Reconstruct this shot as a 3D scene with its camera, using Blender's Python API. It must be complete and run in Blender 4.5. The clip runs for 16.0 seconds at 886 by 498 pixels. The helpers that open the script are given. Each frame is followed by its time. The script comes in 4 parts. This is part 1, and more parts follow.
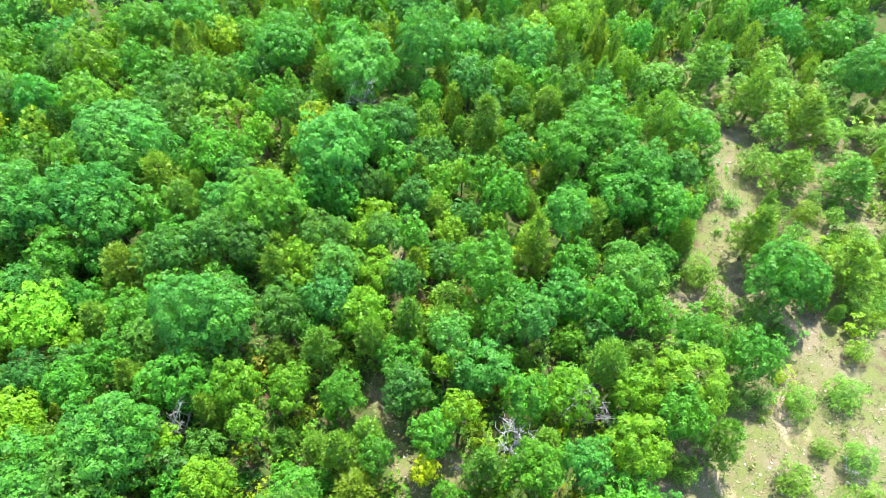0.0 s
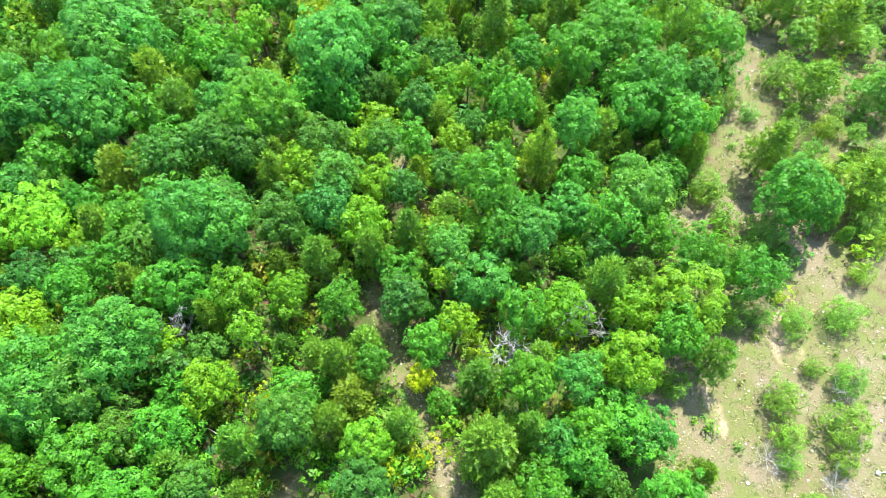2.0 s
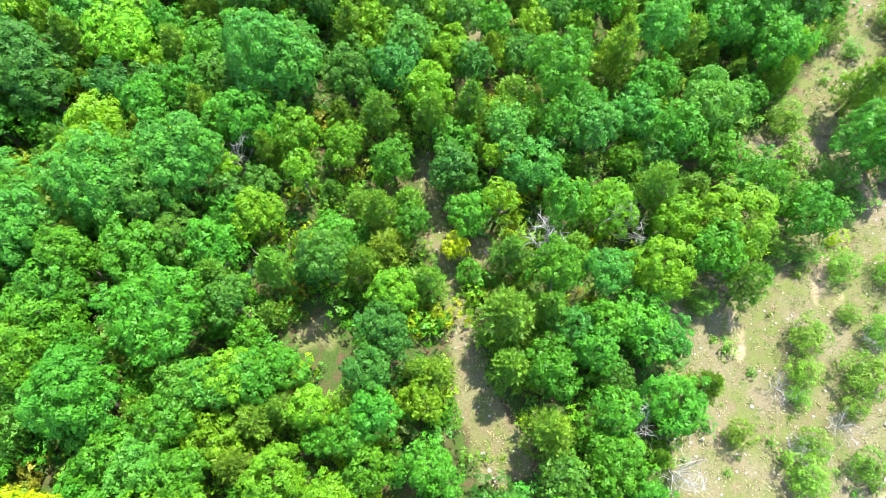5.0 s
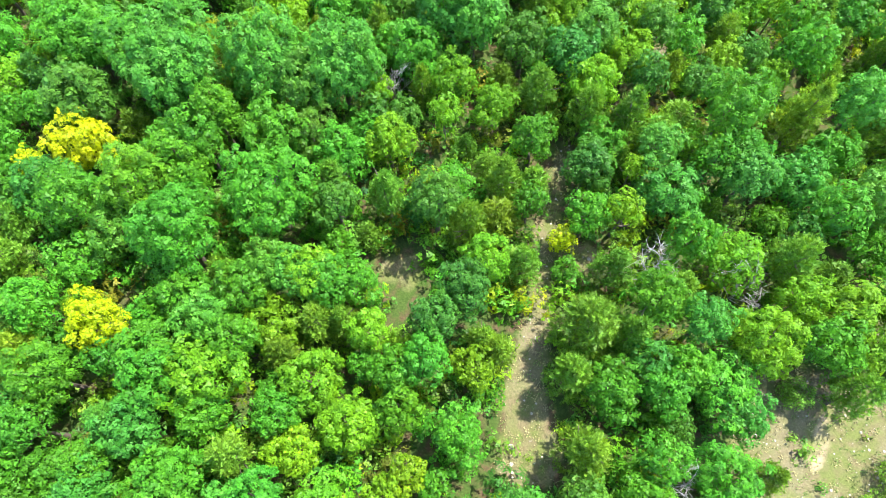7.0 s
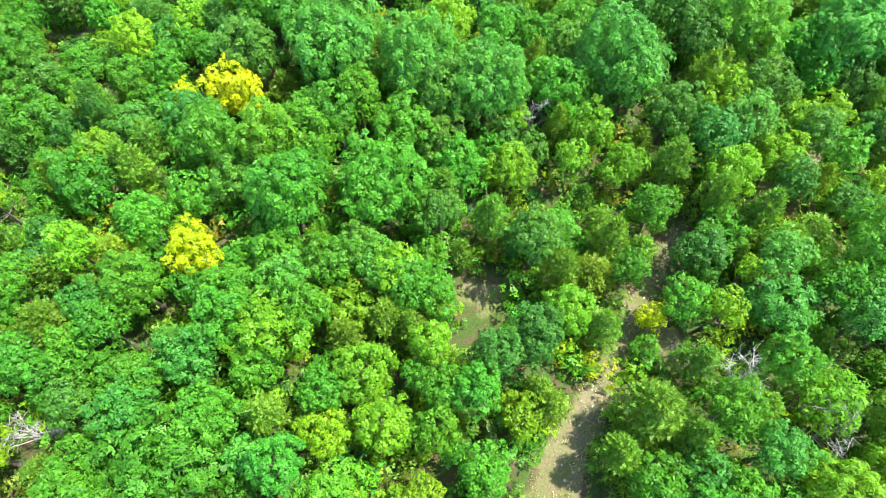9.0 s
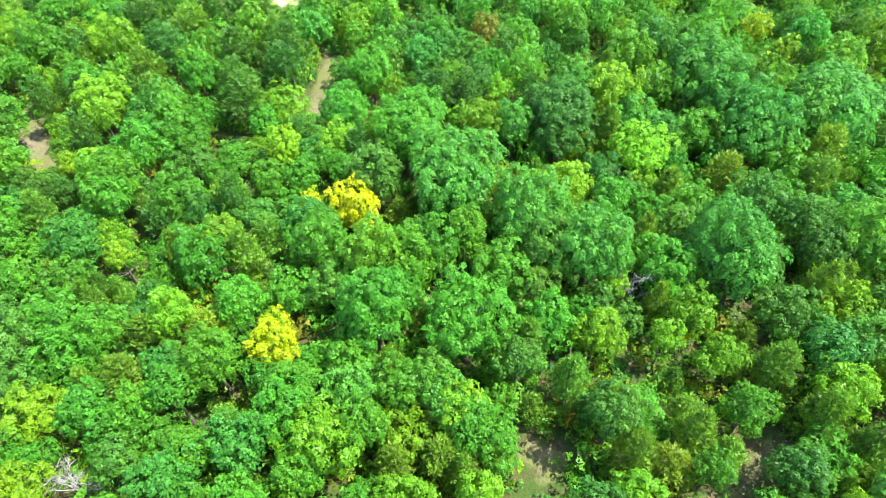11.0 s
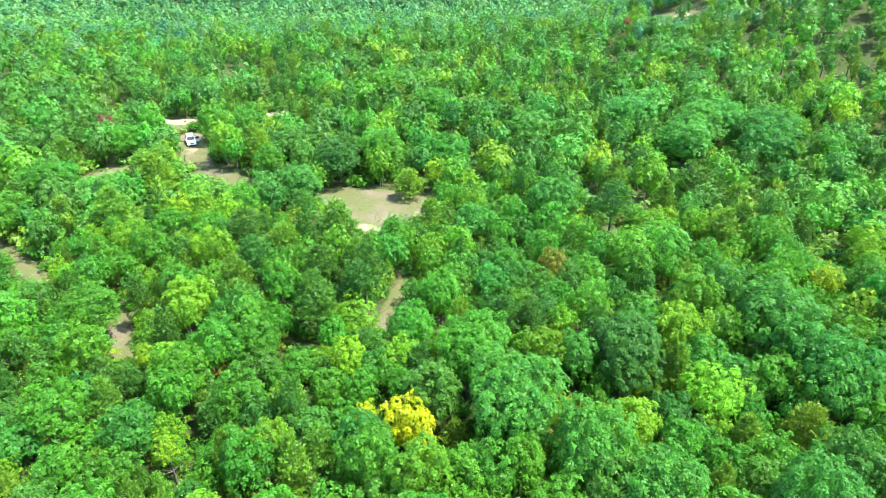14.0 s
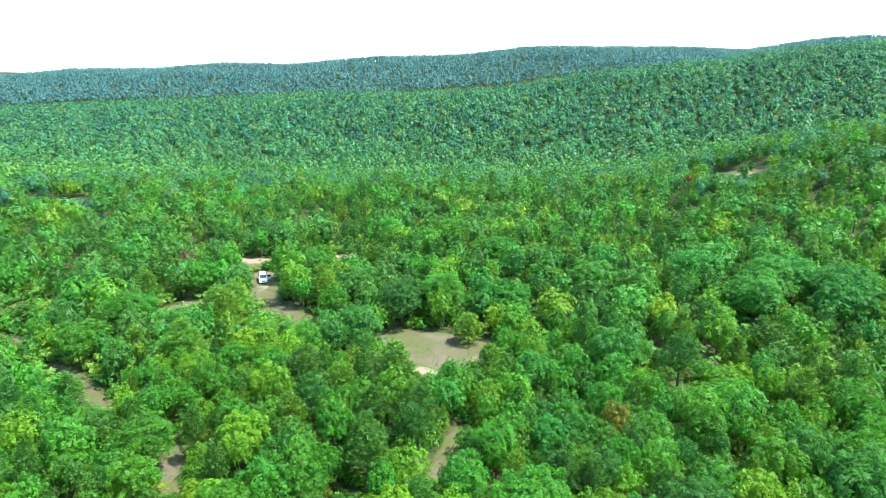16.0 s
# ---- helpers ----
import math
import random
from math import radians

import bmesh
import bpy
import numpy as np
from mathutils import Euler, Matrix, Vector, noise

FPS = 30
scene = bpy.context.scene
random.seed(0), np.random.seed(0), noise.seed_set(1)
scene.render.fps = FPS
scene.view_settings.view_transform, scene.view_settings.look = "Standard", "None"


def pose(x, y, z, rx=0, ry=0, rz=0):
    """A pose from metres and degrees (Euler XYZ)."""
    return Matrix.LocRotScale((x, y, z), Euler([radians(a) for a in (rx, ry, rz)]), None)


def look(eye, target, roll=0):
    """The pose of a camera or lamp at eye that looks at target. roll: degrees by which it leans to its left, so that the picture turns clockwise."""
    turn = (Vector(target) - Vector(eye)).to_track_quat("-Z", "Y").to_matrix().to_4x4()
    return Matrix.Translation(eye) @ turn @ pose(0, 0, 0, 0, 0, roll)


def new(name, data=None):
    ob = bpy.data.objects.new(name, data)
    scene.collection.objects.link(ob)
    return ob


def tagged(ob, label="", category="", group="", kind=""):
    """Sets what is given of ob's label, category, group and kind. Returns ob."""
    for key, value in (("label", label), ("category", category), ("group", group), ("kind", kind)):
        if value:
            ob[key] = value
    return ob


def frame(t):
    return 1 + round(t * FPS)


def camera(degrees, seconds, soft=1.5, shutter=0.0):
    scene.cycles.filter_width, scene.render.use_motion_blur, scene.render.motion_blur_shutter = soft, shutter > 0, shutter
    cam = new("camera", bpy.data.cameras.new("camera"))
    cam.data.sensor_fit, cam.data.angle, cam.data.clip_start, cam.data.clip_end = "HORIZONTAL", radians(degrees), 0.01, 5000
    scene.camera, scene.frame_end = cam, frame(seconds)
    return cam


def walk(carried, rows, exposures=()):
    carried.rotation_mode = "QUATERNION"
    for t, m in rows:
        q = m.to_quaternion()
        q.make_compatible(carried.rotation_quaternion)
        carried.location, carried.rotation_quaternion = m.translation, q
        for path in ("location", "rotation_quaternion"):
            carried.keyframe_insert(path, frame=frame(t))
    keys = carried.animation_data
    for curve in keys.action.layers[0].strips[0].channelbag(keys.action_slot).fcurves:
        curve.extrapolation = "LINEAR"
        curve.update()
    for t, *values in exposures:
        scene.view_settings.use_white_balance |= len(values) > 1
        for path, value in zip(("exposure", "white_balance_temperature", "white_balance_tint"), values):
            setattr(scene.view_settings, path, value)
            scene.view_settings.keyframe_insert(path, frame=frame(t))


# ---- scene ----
LENS = 71.1
cam = camera(LENS, 16.0, soft=0.7)


def aim(x, y, z, yaw, pitch, roll):
    """A camera pose from a place and its yaw (to the left of +y), pitch (up) and roll."""
    a, p = radians(yaw), radians(pitch)
    ahead = Vector((-math.sin(a) * math.cos(p), math.cos(a) * math.cos(p), math.sin(p)))
    eye = Vector((x, y, z))
    return look(eye, eye + ahead, roll)


walk(cam, [
    (0, aim(0.00, 0.00, 52.00, 0.00, -51.69, 0.02)),
    (0.5, aim(0.30, 0.59, 51.98, 0.45, -54.25, 0.05)),
    (1, aim(0.58, 1.00, 51.91, 0.79, -56.59, 0.03)),
    (1.5, aim(0.78, 1.28, 51.85, 1.02, -58.80, 0.00)),
    (2, aim(0.84, 1.46, 51.84, 1.67, -61.02, 0.08)),
    (2.5, aim(0.91, 1.52, 51.79, 3.19, -62.82, -0.08)),
    (3, aim(0.98, 1.26, 51.81, 4.55, -64.65, -0.18)),
    (3.5, aim(1.08, 0.64, 51.81, 5.55, -66.43, -0.12)),
    (4, aim(1.27, -0.13, 51.78, 6.85, -68.14, -0.11)),
    (4.2, aim(1.36, -0.46, 51.78, 7.63, -68.76, -0.13)),
    (6.3, aim(3.03, -5.39, 49.12, 28.08, -67.13, 0.60)),
    (6.5, aim(2.99, -5.45, 49.11, 30.58, -67.13, 0.45)),
    (7, aim(2.88, -5.52, 49.11, 36.48, -67.23, 0.36)),
    (7.5, aim(2.76, -5.57, 49.14, 41.84, -67.31, 0.18)),
    (8, aim(2.63, -5.54, 49.12, 46.95, -67.46, 0.06)),
    (8.2, aim(2.59, -5.51, 49.10, 49.08, -67.49, 0.00)),
    (10.3, aim(3.87, -5.88, 48.09, 66.65, -55.11, -0.32)),
    (10.5, aim(3.94, -5.88, 48.04, 68.19, -53.66, -0.28)),
    (11, aim(4.04, -5.82, 47.95, 71.75, -50.14, -0.35)),
    (11.5, aim(4.09, -5.74, 47.91, 74.53, -46.68, -0.37)),
    (12, aim(4.15, -5.72, 47.91, 76.39, -43.27, -0.32)),
    (12.5, aim(4.13, -5.76, 47.88, 76.94, -39.88, -0.22)),
    (13, aim(4.18, -5.84, 47.74, 77.20, -36.39, -0.11)),
    (13.5, aim(4.23, -5.93, 47.54, 77.31, -32.84, 0.03)),
    (14, aim(4.20, -5.95, 47.51, 78.91, -29.47, 0.01)),
    (14.5, aim(4.23, -5.93, 47.55, 80.27, -26.10, 0.03)),
    (15, aim(4.26, -5.98, 47.52, 81.99, -22.68, 0.00)),
    (15.5, aim(4.24, -5.88, 47.44, 84.32, -19.31, 0.03)),
    (16, aim(4.31, -5.81, 47.43, 84.95, -16.11, 0.00)),
], exposures=[(0.0, 2.90, 6350, 8), (4.0, 2.80, 6450, 6), (8.0, 2.81, 6500, 6), (11.0, 2.80, 6400, 7), (14.0, 2.72, 6100, 8), (15.5, 2.54, 5850, 8), (16.0, 2.24, 5800, 8)])

# ---------------------------------------------------------------- sky and sun
SUN_FROM = Vector((0.12, 0.44, 0.89)).normalized()
world = bpy.data.worlds.new("sky")
world.use_nodes = True
scene.world = world
wn = world.node_tree
sky = wn.nodes.new("ShaderNodeTexSky")
sky.sky_type = "NISHITA"
sky.sun_disc = False
sky.sun_elevation = math.asin(SUN_FROM.z)
sky.sun_rotation = math.atan2(SUN_FROM.x, SUN_FROM.y)
sky.air_density, sky.dust_density, sky.ozone_density = 1.0, 0.8, 1.0
wn.links.new(sky.outputs[0], wn.nodes["Background"].inputs[0])
wn.nodes["Background"].inputs[1].default_value = 0.15
sun = new("sun", bpy.data.lights.new("sun", "SUN"))
sun.data.energy, sun.data.angle, sun.data.color = 3.3, radians(0.53), (1.0, 0.96, 0.88)
sun.matrix_world = look(SUN_FROM * 300, (0, 0, 0))


# ---------------------------------------------------------------- materials
class Nodes:
    """A material's node tree with short ways to add and join nodes."""

    def __init__(self, name):
        self.mat = bpy.data.materials.new(name)
        self.mat.use_nodes = True
        self.tree = self.mat.node_tree
        self.bsdf = self.tree.nodes["Principled BSDF"]
        self.out = self.tree.nodes["Material Output"]

    def add(self, kind, **inputs):
        node = self.tree.nodes.new(kind)
        for key, value in inputs.items():
            self.put(node.inputs[key.replace("_", " ")], value)
        return node

    def put(self, socket, value):
        if isinstance(value, bpy.types.NodeSocket):
            self.tree.links.new(value, socket)
        else:
            socket.default_value = value

    def ramp(self, fac, *stops):
        node = self.tree.nodes.new("ShaderNodeValToRGB")
        el = node.color_ramp.elements
        while len(el) < len(stops):
            el.new(0.5)
        for e, (at, col) in zip(el, stops):
            e.position, e.color = at, (*col, 1) if len(col) == 3 else col
        self.put(node.inputs[0], fac)
        return node.outputs[0]

    def mix(self, fac, a, b, how="MIX"):
        node = self.tree.nodes.new("ShaderNodeMix")
        node.data_type, node.blend_type = "RGBA", how
        self.put(node.inputs[0], fac), self.put(node.inputs[6], a), self.put(node.inputs[7], b)
        return node.outputs[2]

    def math(self, how, a, b):
        node = self.tree.nodes.new("ShaderNodeMath")
        node.operation = how
        self.put(node.inputs[0], a), self.put(node.inputs[1], b)
        return node.outputs[0]

    def noise(self, scale, detail=3.0, where=None, rough=0.55):
        node = self.add("ShaderNodeTexNoise", Scale=scale, Detail=detail, Roughness=rough)
        if where:
            self.put(node.inputs["Vector"], where)
        return node.outputs["Fac"]

    def bump(self, height, strength, distance):
        node = self.add("ShaderNodeBump", Strength=strength, Distance=distance, Height=height)
        self.put(self.bsdf.inputs["Normal"], node.outputs[0])


def grey(v):
    return (v, v, v, 1)


def foliage(name, by_object, see_through=0.46, ragged=0.0, cut=0.45, calm=False):
    """Leaves: the tree's own colour, varied leaf by leaf and in soft patches, with light coming through."""
    n = Nodes(name)
    if by_object:
        tint = n.add("ShaderNodeObjectInfo").outputs["Color"]
    else:
        attr = n.tree.nodes.new("ShaderNodeAttribute")
        attr.attribute_name = "tint"
        tint = attr.outputs["Color"]
    where = n.add("ShaderNodeNewGeometry")
    spread = ((0.80, 0.80, 0.80), (1.22, 1.20, 1.12)) if calm else ((0.72, 0.72, 0.70), (1.34, 1.28, 1.1))
    leaf = n.ramp(where.outputs["Random Per Island"], (0.0, spread[0]), (0.55, (1, 1, 1)), (1.0, spread[1]))
    col = n.mix(1.0, tint, leaf, "MULTIPLY")
    patch = n.ramp(n.noise(0.55, 2.0, where.outputs["Position"]), (0.3, (0.85, 0.92, 1.0)), (0.7, (1.15, 1.06, 0.85)))
    col = n.mix(1.0, col, patch, "MULTIPLY")
    fine = n.ramp(n.noise(1.6 if calm else 5.5, 3.0, where.outputs["Position"], 0.75), (0.30, (0.60, 0.62, 0.6)), (0.50, (0.98, 0.98, 0.98)), (0.70, (1.46, 1.42, 1.36)))
    col = n.mix(1.0, col, fine, "MULTIPLY")
    n.put(n.bsdf.inputs["Base Color"], col)
    n.bsdf.inputs["Roughness"].default_value = 0.5
    n.bsdf.inputs["Specular IOR Level"].default_value = 0.14
    through_leaf = n.add("ShaderNodeBsdfTranslucent", Color=n.mix(1.0, col, (1.25, 1.2, 0.6, 1), "MULTIPLY"))
    both = n.add("ShaderNodeMixShader", Fac=see_through)
    n.put(both.inputs[1], n.bsdf.outputs[0]), n.put(both.inputs[2], through_leaf.outputs[0])
    if ragged:
        # sprays break up into small leaves with gaps between them
        gaps = n.ramp(n.noise(ragged, 2.0, where.outputs["Position"], 0.6), (cut, (0, 0, 0)), (cut + 0.03, (1, 1, 1)))
        whole = n.add("ShaderNodeMixShader", Fac=gaps)
        n.put(whole.inputs[1], n.add("ShaderNodeBsdfTransparent").outputs[0]), n.put(whole.inputs[2], both.outputs[0])
        n.put(n.out.inputs["Surface"], whole.outputs[0])
    else:
        n.put(n.out.inputs["Surface"], both.outputs[0])
    return n.mat


def wood(name, dark, light, scale=6.0, rough=0.85):
    n = Nodes(name)
    co = n.add("ShaderNodeTexCoord").outputs["Object"]
    fac = n.noise(scale, 5.0, co)
    n.put(n.bsdf.inputs["Base Color"], n.ramp(fac, (0.3, dark), (0.7, light)))
    n.bsdf.inputs["Roughness"].default_value = rough
    n.bump(fac, 0.5, 0.03)
    return n.mat


def plain(name, col, rough=0.5, metal=0.0, var=0.12, scale=8.0):
    n = Nodes(name)
    fac = n.noise(scale, 4.0, n.add("ShaderNodeTexCoord").outputs["Object"])
    lo, hi = [c * (1 - var) for c in col], [min(1, c * (1 + var)) for c in col]
    n.put(n.bsdf.inputs["Base Color"], n.ramp(fac, (0.3, lo), (0.7, hi)))
    n.bsdf.inputs["Roughness"].default_value, n.bsdf.inputs["Metallic"].default_value = rough, metal
    return n.mat


def ground_material():
    """Leaf litter and soil under the trees; dry grass, grit and pale stone where it lies open; packed dirt on the road."""
    n = Nodes("ground")
    pos = n.add("ShaderNodeNewGeometry").outputs["Position"]
    attr = n.tree.nodes.new("ShaderNodeAttribute")
    attr.attribute_name = "cover"
    parts = n.add("ShaderNodeSeparateColor", Color=attr.outputs["Color"])
    wide, mid, fine = n.noise(0.16, 4.0, pos), n.noise(0.9, 5.0, pos), n.noise(7.0, 6.0, pos, 0.7)
    litter = n.ramp(fine, (0.25, (0.022, 0.015, 0.010)), (0.55, (0.065, 0.040, 0.024)), (0.85, (0.13, 0.085, 0.055)))
    weeds = n.ramp(fine, (0.3, (0.012, 0.030, 0.005)), (0.75, (0.045, 0.075, 0.014)))
    floor = n.mix(n.ramp(mid, (0.32, (0, 0, 0)), (0.52, (0.92, 0.92, 0.92))), litter, weeds)
    dry = n.ramp(fine, (0.25, (0.046, 0.037, 0.018)), (0.5, (0.086, 0.071, 0.037)), (0.8, (0.15, 0.124, 0.071)))
    turf = n.ramp(fine, (0.3, (0.042, 0.056, 0.013)), (0.75, (0.098, 0.108, 0.033)))
    grit = n.ramp(fine, (0.25, (0.060, 0.047, 0.029)), (0.5, (0.104, 0.084, 0.053)), (0.85, (0.21, 0.178, 0.12)))
    open_land = n.mix(n.ramp(mid, (0.36, (0, 0, 0)), (0.56, (0.9, 0.9, 0.9))), dry, turf)
    open_land = n.mix(n.ramp(wide, (0.48, (0, 0, 0)), (0.62, (0.9, 0.9, 0.9))), open_land, grit)
    edge = n.math("ADD", parts.outputs[0], n.math("MULTIPLY", n.math("SUBTRACT", mid, 0.5), 0.9))
    col = n.mix(n.ramp(edge, (0.38, (0, 0, 0)), (0.58, (1, 1, 1))), floor, open_land)
    dirt = n.ramp(fine, (0.25, (0.14, 0.100, 0.064)), (0.75, (0.25, 0.19, 0.125)))
    col = n.mix(n.ramp(n.math("ADD", parts.outputs[1], n.math("MULTIPLY", n.math("SUBTRACT", mid, 0.5), 0.5)), (0.4, (0, 0, 0)), (0.6, (1, 1, 1))), col, dirt)
    n.put(n.bsdf.inputs["Base Color"], col)
    n.bsdf.inputs["Roughness"].default_value = 0.95
    n.bsdf.inputs["Specular IOR Level"].default_value = 0.1
    n.bump(fine, 0.6, 0.08)
    return n.mat


LEAF = foliage("leaves", True, 0.44, 6.6, 0.47)
LEAF_GROVE = foliage("grove_leaves", False, 0.44, 6.0, 0.47)
LEAF_WOODS = foliage("woodland_leaves", False, 0.30, 4.4, 0.45)
LEAF_FAR = foliage("far_leaves", False, 0.28, 2.2, 0.40, True)
NEEDLE = foliage("cedar_sprays", True, 0.42, 9.0, 0.47)
BARK = wood("bark", (0.03, 0.023, 0.017), (0.11, 0.085, 0.066))
DEADWOOD = wood("weathered_deadwood", (0.15, 0.135, 0.12), (0.36, 0.34, 0.31))
RUSTWOOD = wood("dry_brown_twigs", (0.10, 0.035, 0.02), (0.24, 0.095, 0.055))
GROUND = ground_material()
STONE = plain("pale_limestone", (0.20, 0.18, 0.15), 0.9, 0.0, 0.35, 3.0)
STRAW = plain("dry_grass", (0.20, 0.175, 0.075), 0.9, 0.0, 0.35, 0.5)
GRASS = plain("green_grass", (0.09, 0.14, 0.024), 0.9, 0.0, 0.4, 0.5)
PAINT = plain("white_car_paint", (0.82, 0.83, 0.84), 0.25, 0.0, 0.03, 2.0)
GLASS = plain("dark_car_glass", (0.02, 0.025, 0.03), 0.06, 0.0, 0.1)
RUBBER = plain("tyre_rubber", (0.03, 0.03, 0.03), 0.85)
TRIM = plain("grey_plastic", (0.12, 0.12, 0.125), 0.6)
CHROME = plain("wheel_alloy", (0.6, 0.6, 0.62), 0.3, 0.9)
LAMP = plain("lamp_lens", (0.75, 0.77, 0.8), 0.12)

# ---------------------------------------------------------------- the lie of the land
# open stretches: from (x, y) to (x, y), with half a width, in metres
CLEARINGS = []
CLEARINGS += [
    (21.1, 15.3, 24.0, 7.7, 4.5),
    (25.8, 15.4, 25.9, 2.8, 7.0),
    (34.4, 20.5, 33.7, 3.8, 6.0),
    (31.5, 20.1, 37.1, 18.7, 3.0),
    (27.1, 35.2, 31.1, 43.7, 1.6),
    (31.1, 43.7, 34.7, 51.4, 1.6),
    (23.3, 34.1, 27.1, 35.2, 1.2),
    (35.6, 30.6, 36.3, 23.9, 1.5),
    (30.3, 44.3, 35.4, 58.1, 1.6),
    (25.2, 34.0, 30.3, 44.3, 1.6),
    (34.7, 30.7, 35.9, 25.4, 1.8),
    (34.4, 64.7, 32.6, 74.6, 1.0),
    (46.4, 44.4, 45.5, 55.1, 1.0),
    (-4.9, 42.3, -5.5, 38.0, 0.7),
    (-6.4, 26.3, -3.7, 18.6, 0.7),
]
CLEARINGS += [
    (-3.7, 18.6, -1.6, 14.2, 0.9),
    (-1.6, 14.2, 0.6, 11.4, 0.9),
    (0.7, 10.5, 2.7, 5.2, 1.2),
    (4.2, 3.6, 5.8, 0.4, 1.7),
    (3.3, 4.4, 6.7, 1.4, 1.8),
    (-10.8, 8.2, -12.0, 6.6, 1.0),
    (0.4, 17.8, 1.9, 17.7, 1.2),
    (-11.0, 8.3, -10.2, 6.9, 0.8),
    (-149.9, -40.2, -147.1, -39.8, 1.5),
    (-140.7, -36.6, -123.3, -32.7, 2.8),
    (-116.8, -29.9, -109.8, -22.7, 3.2),
    (-119.1, -51.5, -121.8, -45.0, 2.2),
    (-97.8, -2.4, -94.4, 7.1, 3.2),
    (-87.7, -0.9, -86.4, 0.3, 1.8),
    (-60.0, -0.9, -70.1, 3.3, 1.4),
]
CLEARINGS += [
    (-57.5, -10.6, -57.1, -9.9, 0.8),
    (-70.4, -35.0, -59.6, -31.7, 1.0),
    (-91.4, 40.5, -85.0, 47.8, 1.3),
    (-78.9, 37.3, -78.2, 40.0, 1.0),
    (-63.3, 64.4, -62.0, 66.3, 1.2),
    (-81.0, -50.4, -81.9, -47.8, 0.7),
    (-95.7, -13.1, -92.3, -2.9, 1.0),
    (-123.3, -84.5, -126.2, -79.8, 1.2),
    (-94.6, -62.5, -89.0, -54.6, 1.1),
    (-89.0, -54.6, -79.8, -47.8, 1.1),
    (-109.9, -79.1, -105.6, -73.8, 0.7),
    (-234.4, 125.1, -216.0, 132.6, 2),
    (-150.3, -43.3, -151.7, -36.8, 1.5),
    (-242.3, -141.5, -237.4, -122.7, 3.0),
    (-65.3, -33.9, -59.4, -31.6, 1.4),
]

CLEARINGS += [(-101.0, -4.0, -96.0, 9.0, 4.2), (-92.0, -2.0, -90.0, 8.0, 2.5), (-1084, -66, -1080, -30, 10), (-1078, 120, -1072, 170, 9)]
# packed dirt: the road behind the parked car, its bend, and pale bare patches
DIRT = [
    (-160.0, -62.0, -152.5, -42.0, 1.9), (-152.5, -42.0, -151.0, -30.0, 2.0), (-151.0, -30.0, -156.0, -12.0, 1.9),
    (-88.0, -1.2, -86.0, 0.8, 1.2), (-224.7, 117.8, -214.9, 133.2, 1.6),
]
TRACKS = [(-133.0, -34.0, -120.0, -33.0, 0.22), (-132.6, -35.8, -120.0, -34.8, 0.22),
          (22.9, 17.6, 23.6, 13.4, 0.5), (36.6, 7.0, 34.0, 3.0, 0.5), (28.6, 24.5, 30.0, 19.5, 0.4), (30.3, 24.7, 31.5, 20.0, 0.35)]


GLADE = (27.0, 66.0, -6.0, 72.0)  # open, bushy ground: x from, to, y from, to


def in_glade(x, y):
    x0, x1, y0, y1 = GLADE
    wob = 2.5 * np.sin(np.asarray(y) / 6.0) + 1.5 * np.sin(np.asarray(y) / 2.7 + 1)
    return (x > x0 + wob + np.maximum(0, np.asarray(y) - 24) * 0.09) & (x < x1) & (y > y0) & (y < y1)


def off_segments(x, y, segments):
    """How far (x, y) lies outside the nearest of the stretches (below zero: inside)."""
    best = np.full(np.shape(x), 1e9)
    for x0, y0, x1, y1, w in segments:
        dx, dy = x1 - x0, y1 - y0
        s = np.clip(((x - x0) * dx + (y - y0) * dy) / (dx * dx + dy * dy + 1e-9), 0, 1)
        best = np.minimum(best, np.hypot(x - x0 - s * dx, y - y0 - s * dy) - w)
    return best


def sightline_limit(x, y, r):
    """How high a crown of radius r may stand at (x, y): kept low in front of the far clearings, taller with distance
    from them, so that the camera near (4, -6) sees them.
    """
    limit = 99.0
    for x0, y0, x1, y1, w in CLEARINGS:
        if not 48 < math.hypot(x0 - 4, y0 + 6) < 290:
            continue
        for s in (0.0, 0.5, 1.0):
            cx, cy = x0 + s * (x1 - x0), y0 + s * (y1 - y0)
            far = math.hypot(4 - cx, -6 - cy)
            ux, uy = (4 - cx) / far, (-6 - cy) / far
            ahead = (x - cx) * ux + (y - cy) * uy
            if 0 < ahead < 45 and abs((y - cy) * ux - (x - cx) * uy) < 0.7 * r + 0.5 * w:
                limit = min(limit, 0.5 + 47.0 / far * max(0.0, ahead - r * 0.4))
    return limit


def ease(x, a, b):
    s = np.clip((x - a) / (b - a), 0, 1)
    return s * s * (3 - 2 * s)


def away(x, y):
    """The way out over the valley, and across it."""
    return -0.996 * (x - 4) + 0.087 * (y + 6), 0.087 * (x - 4) + 0.996 * (y + 6)


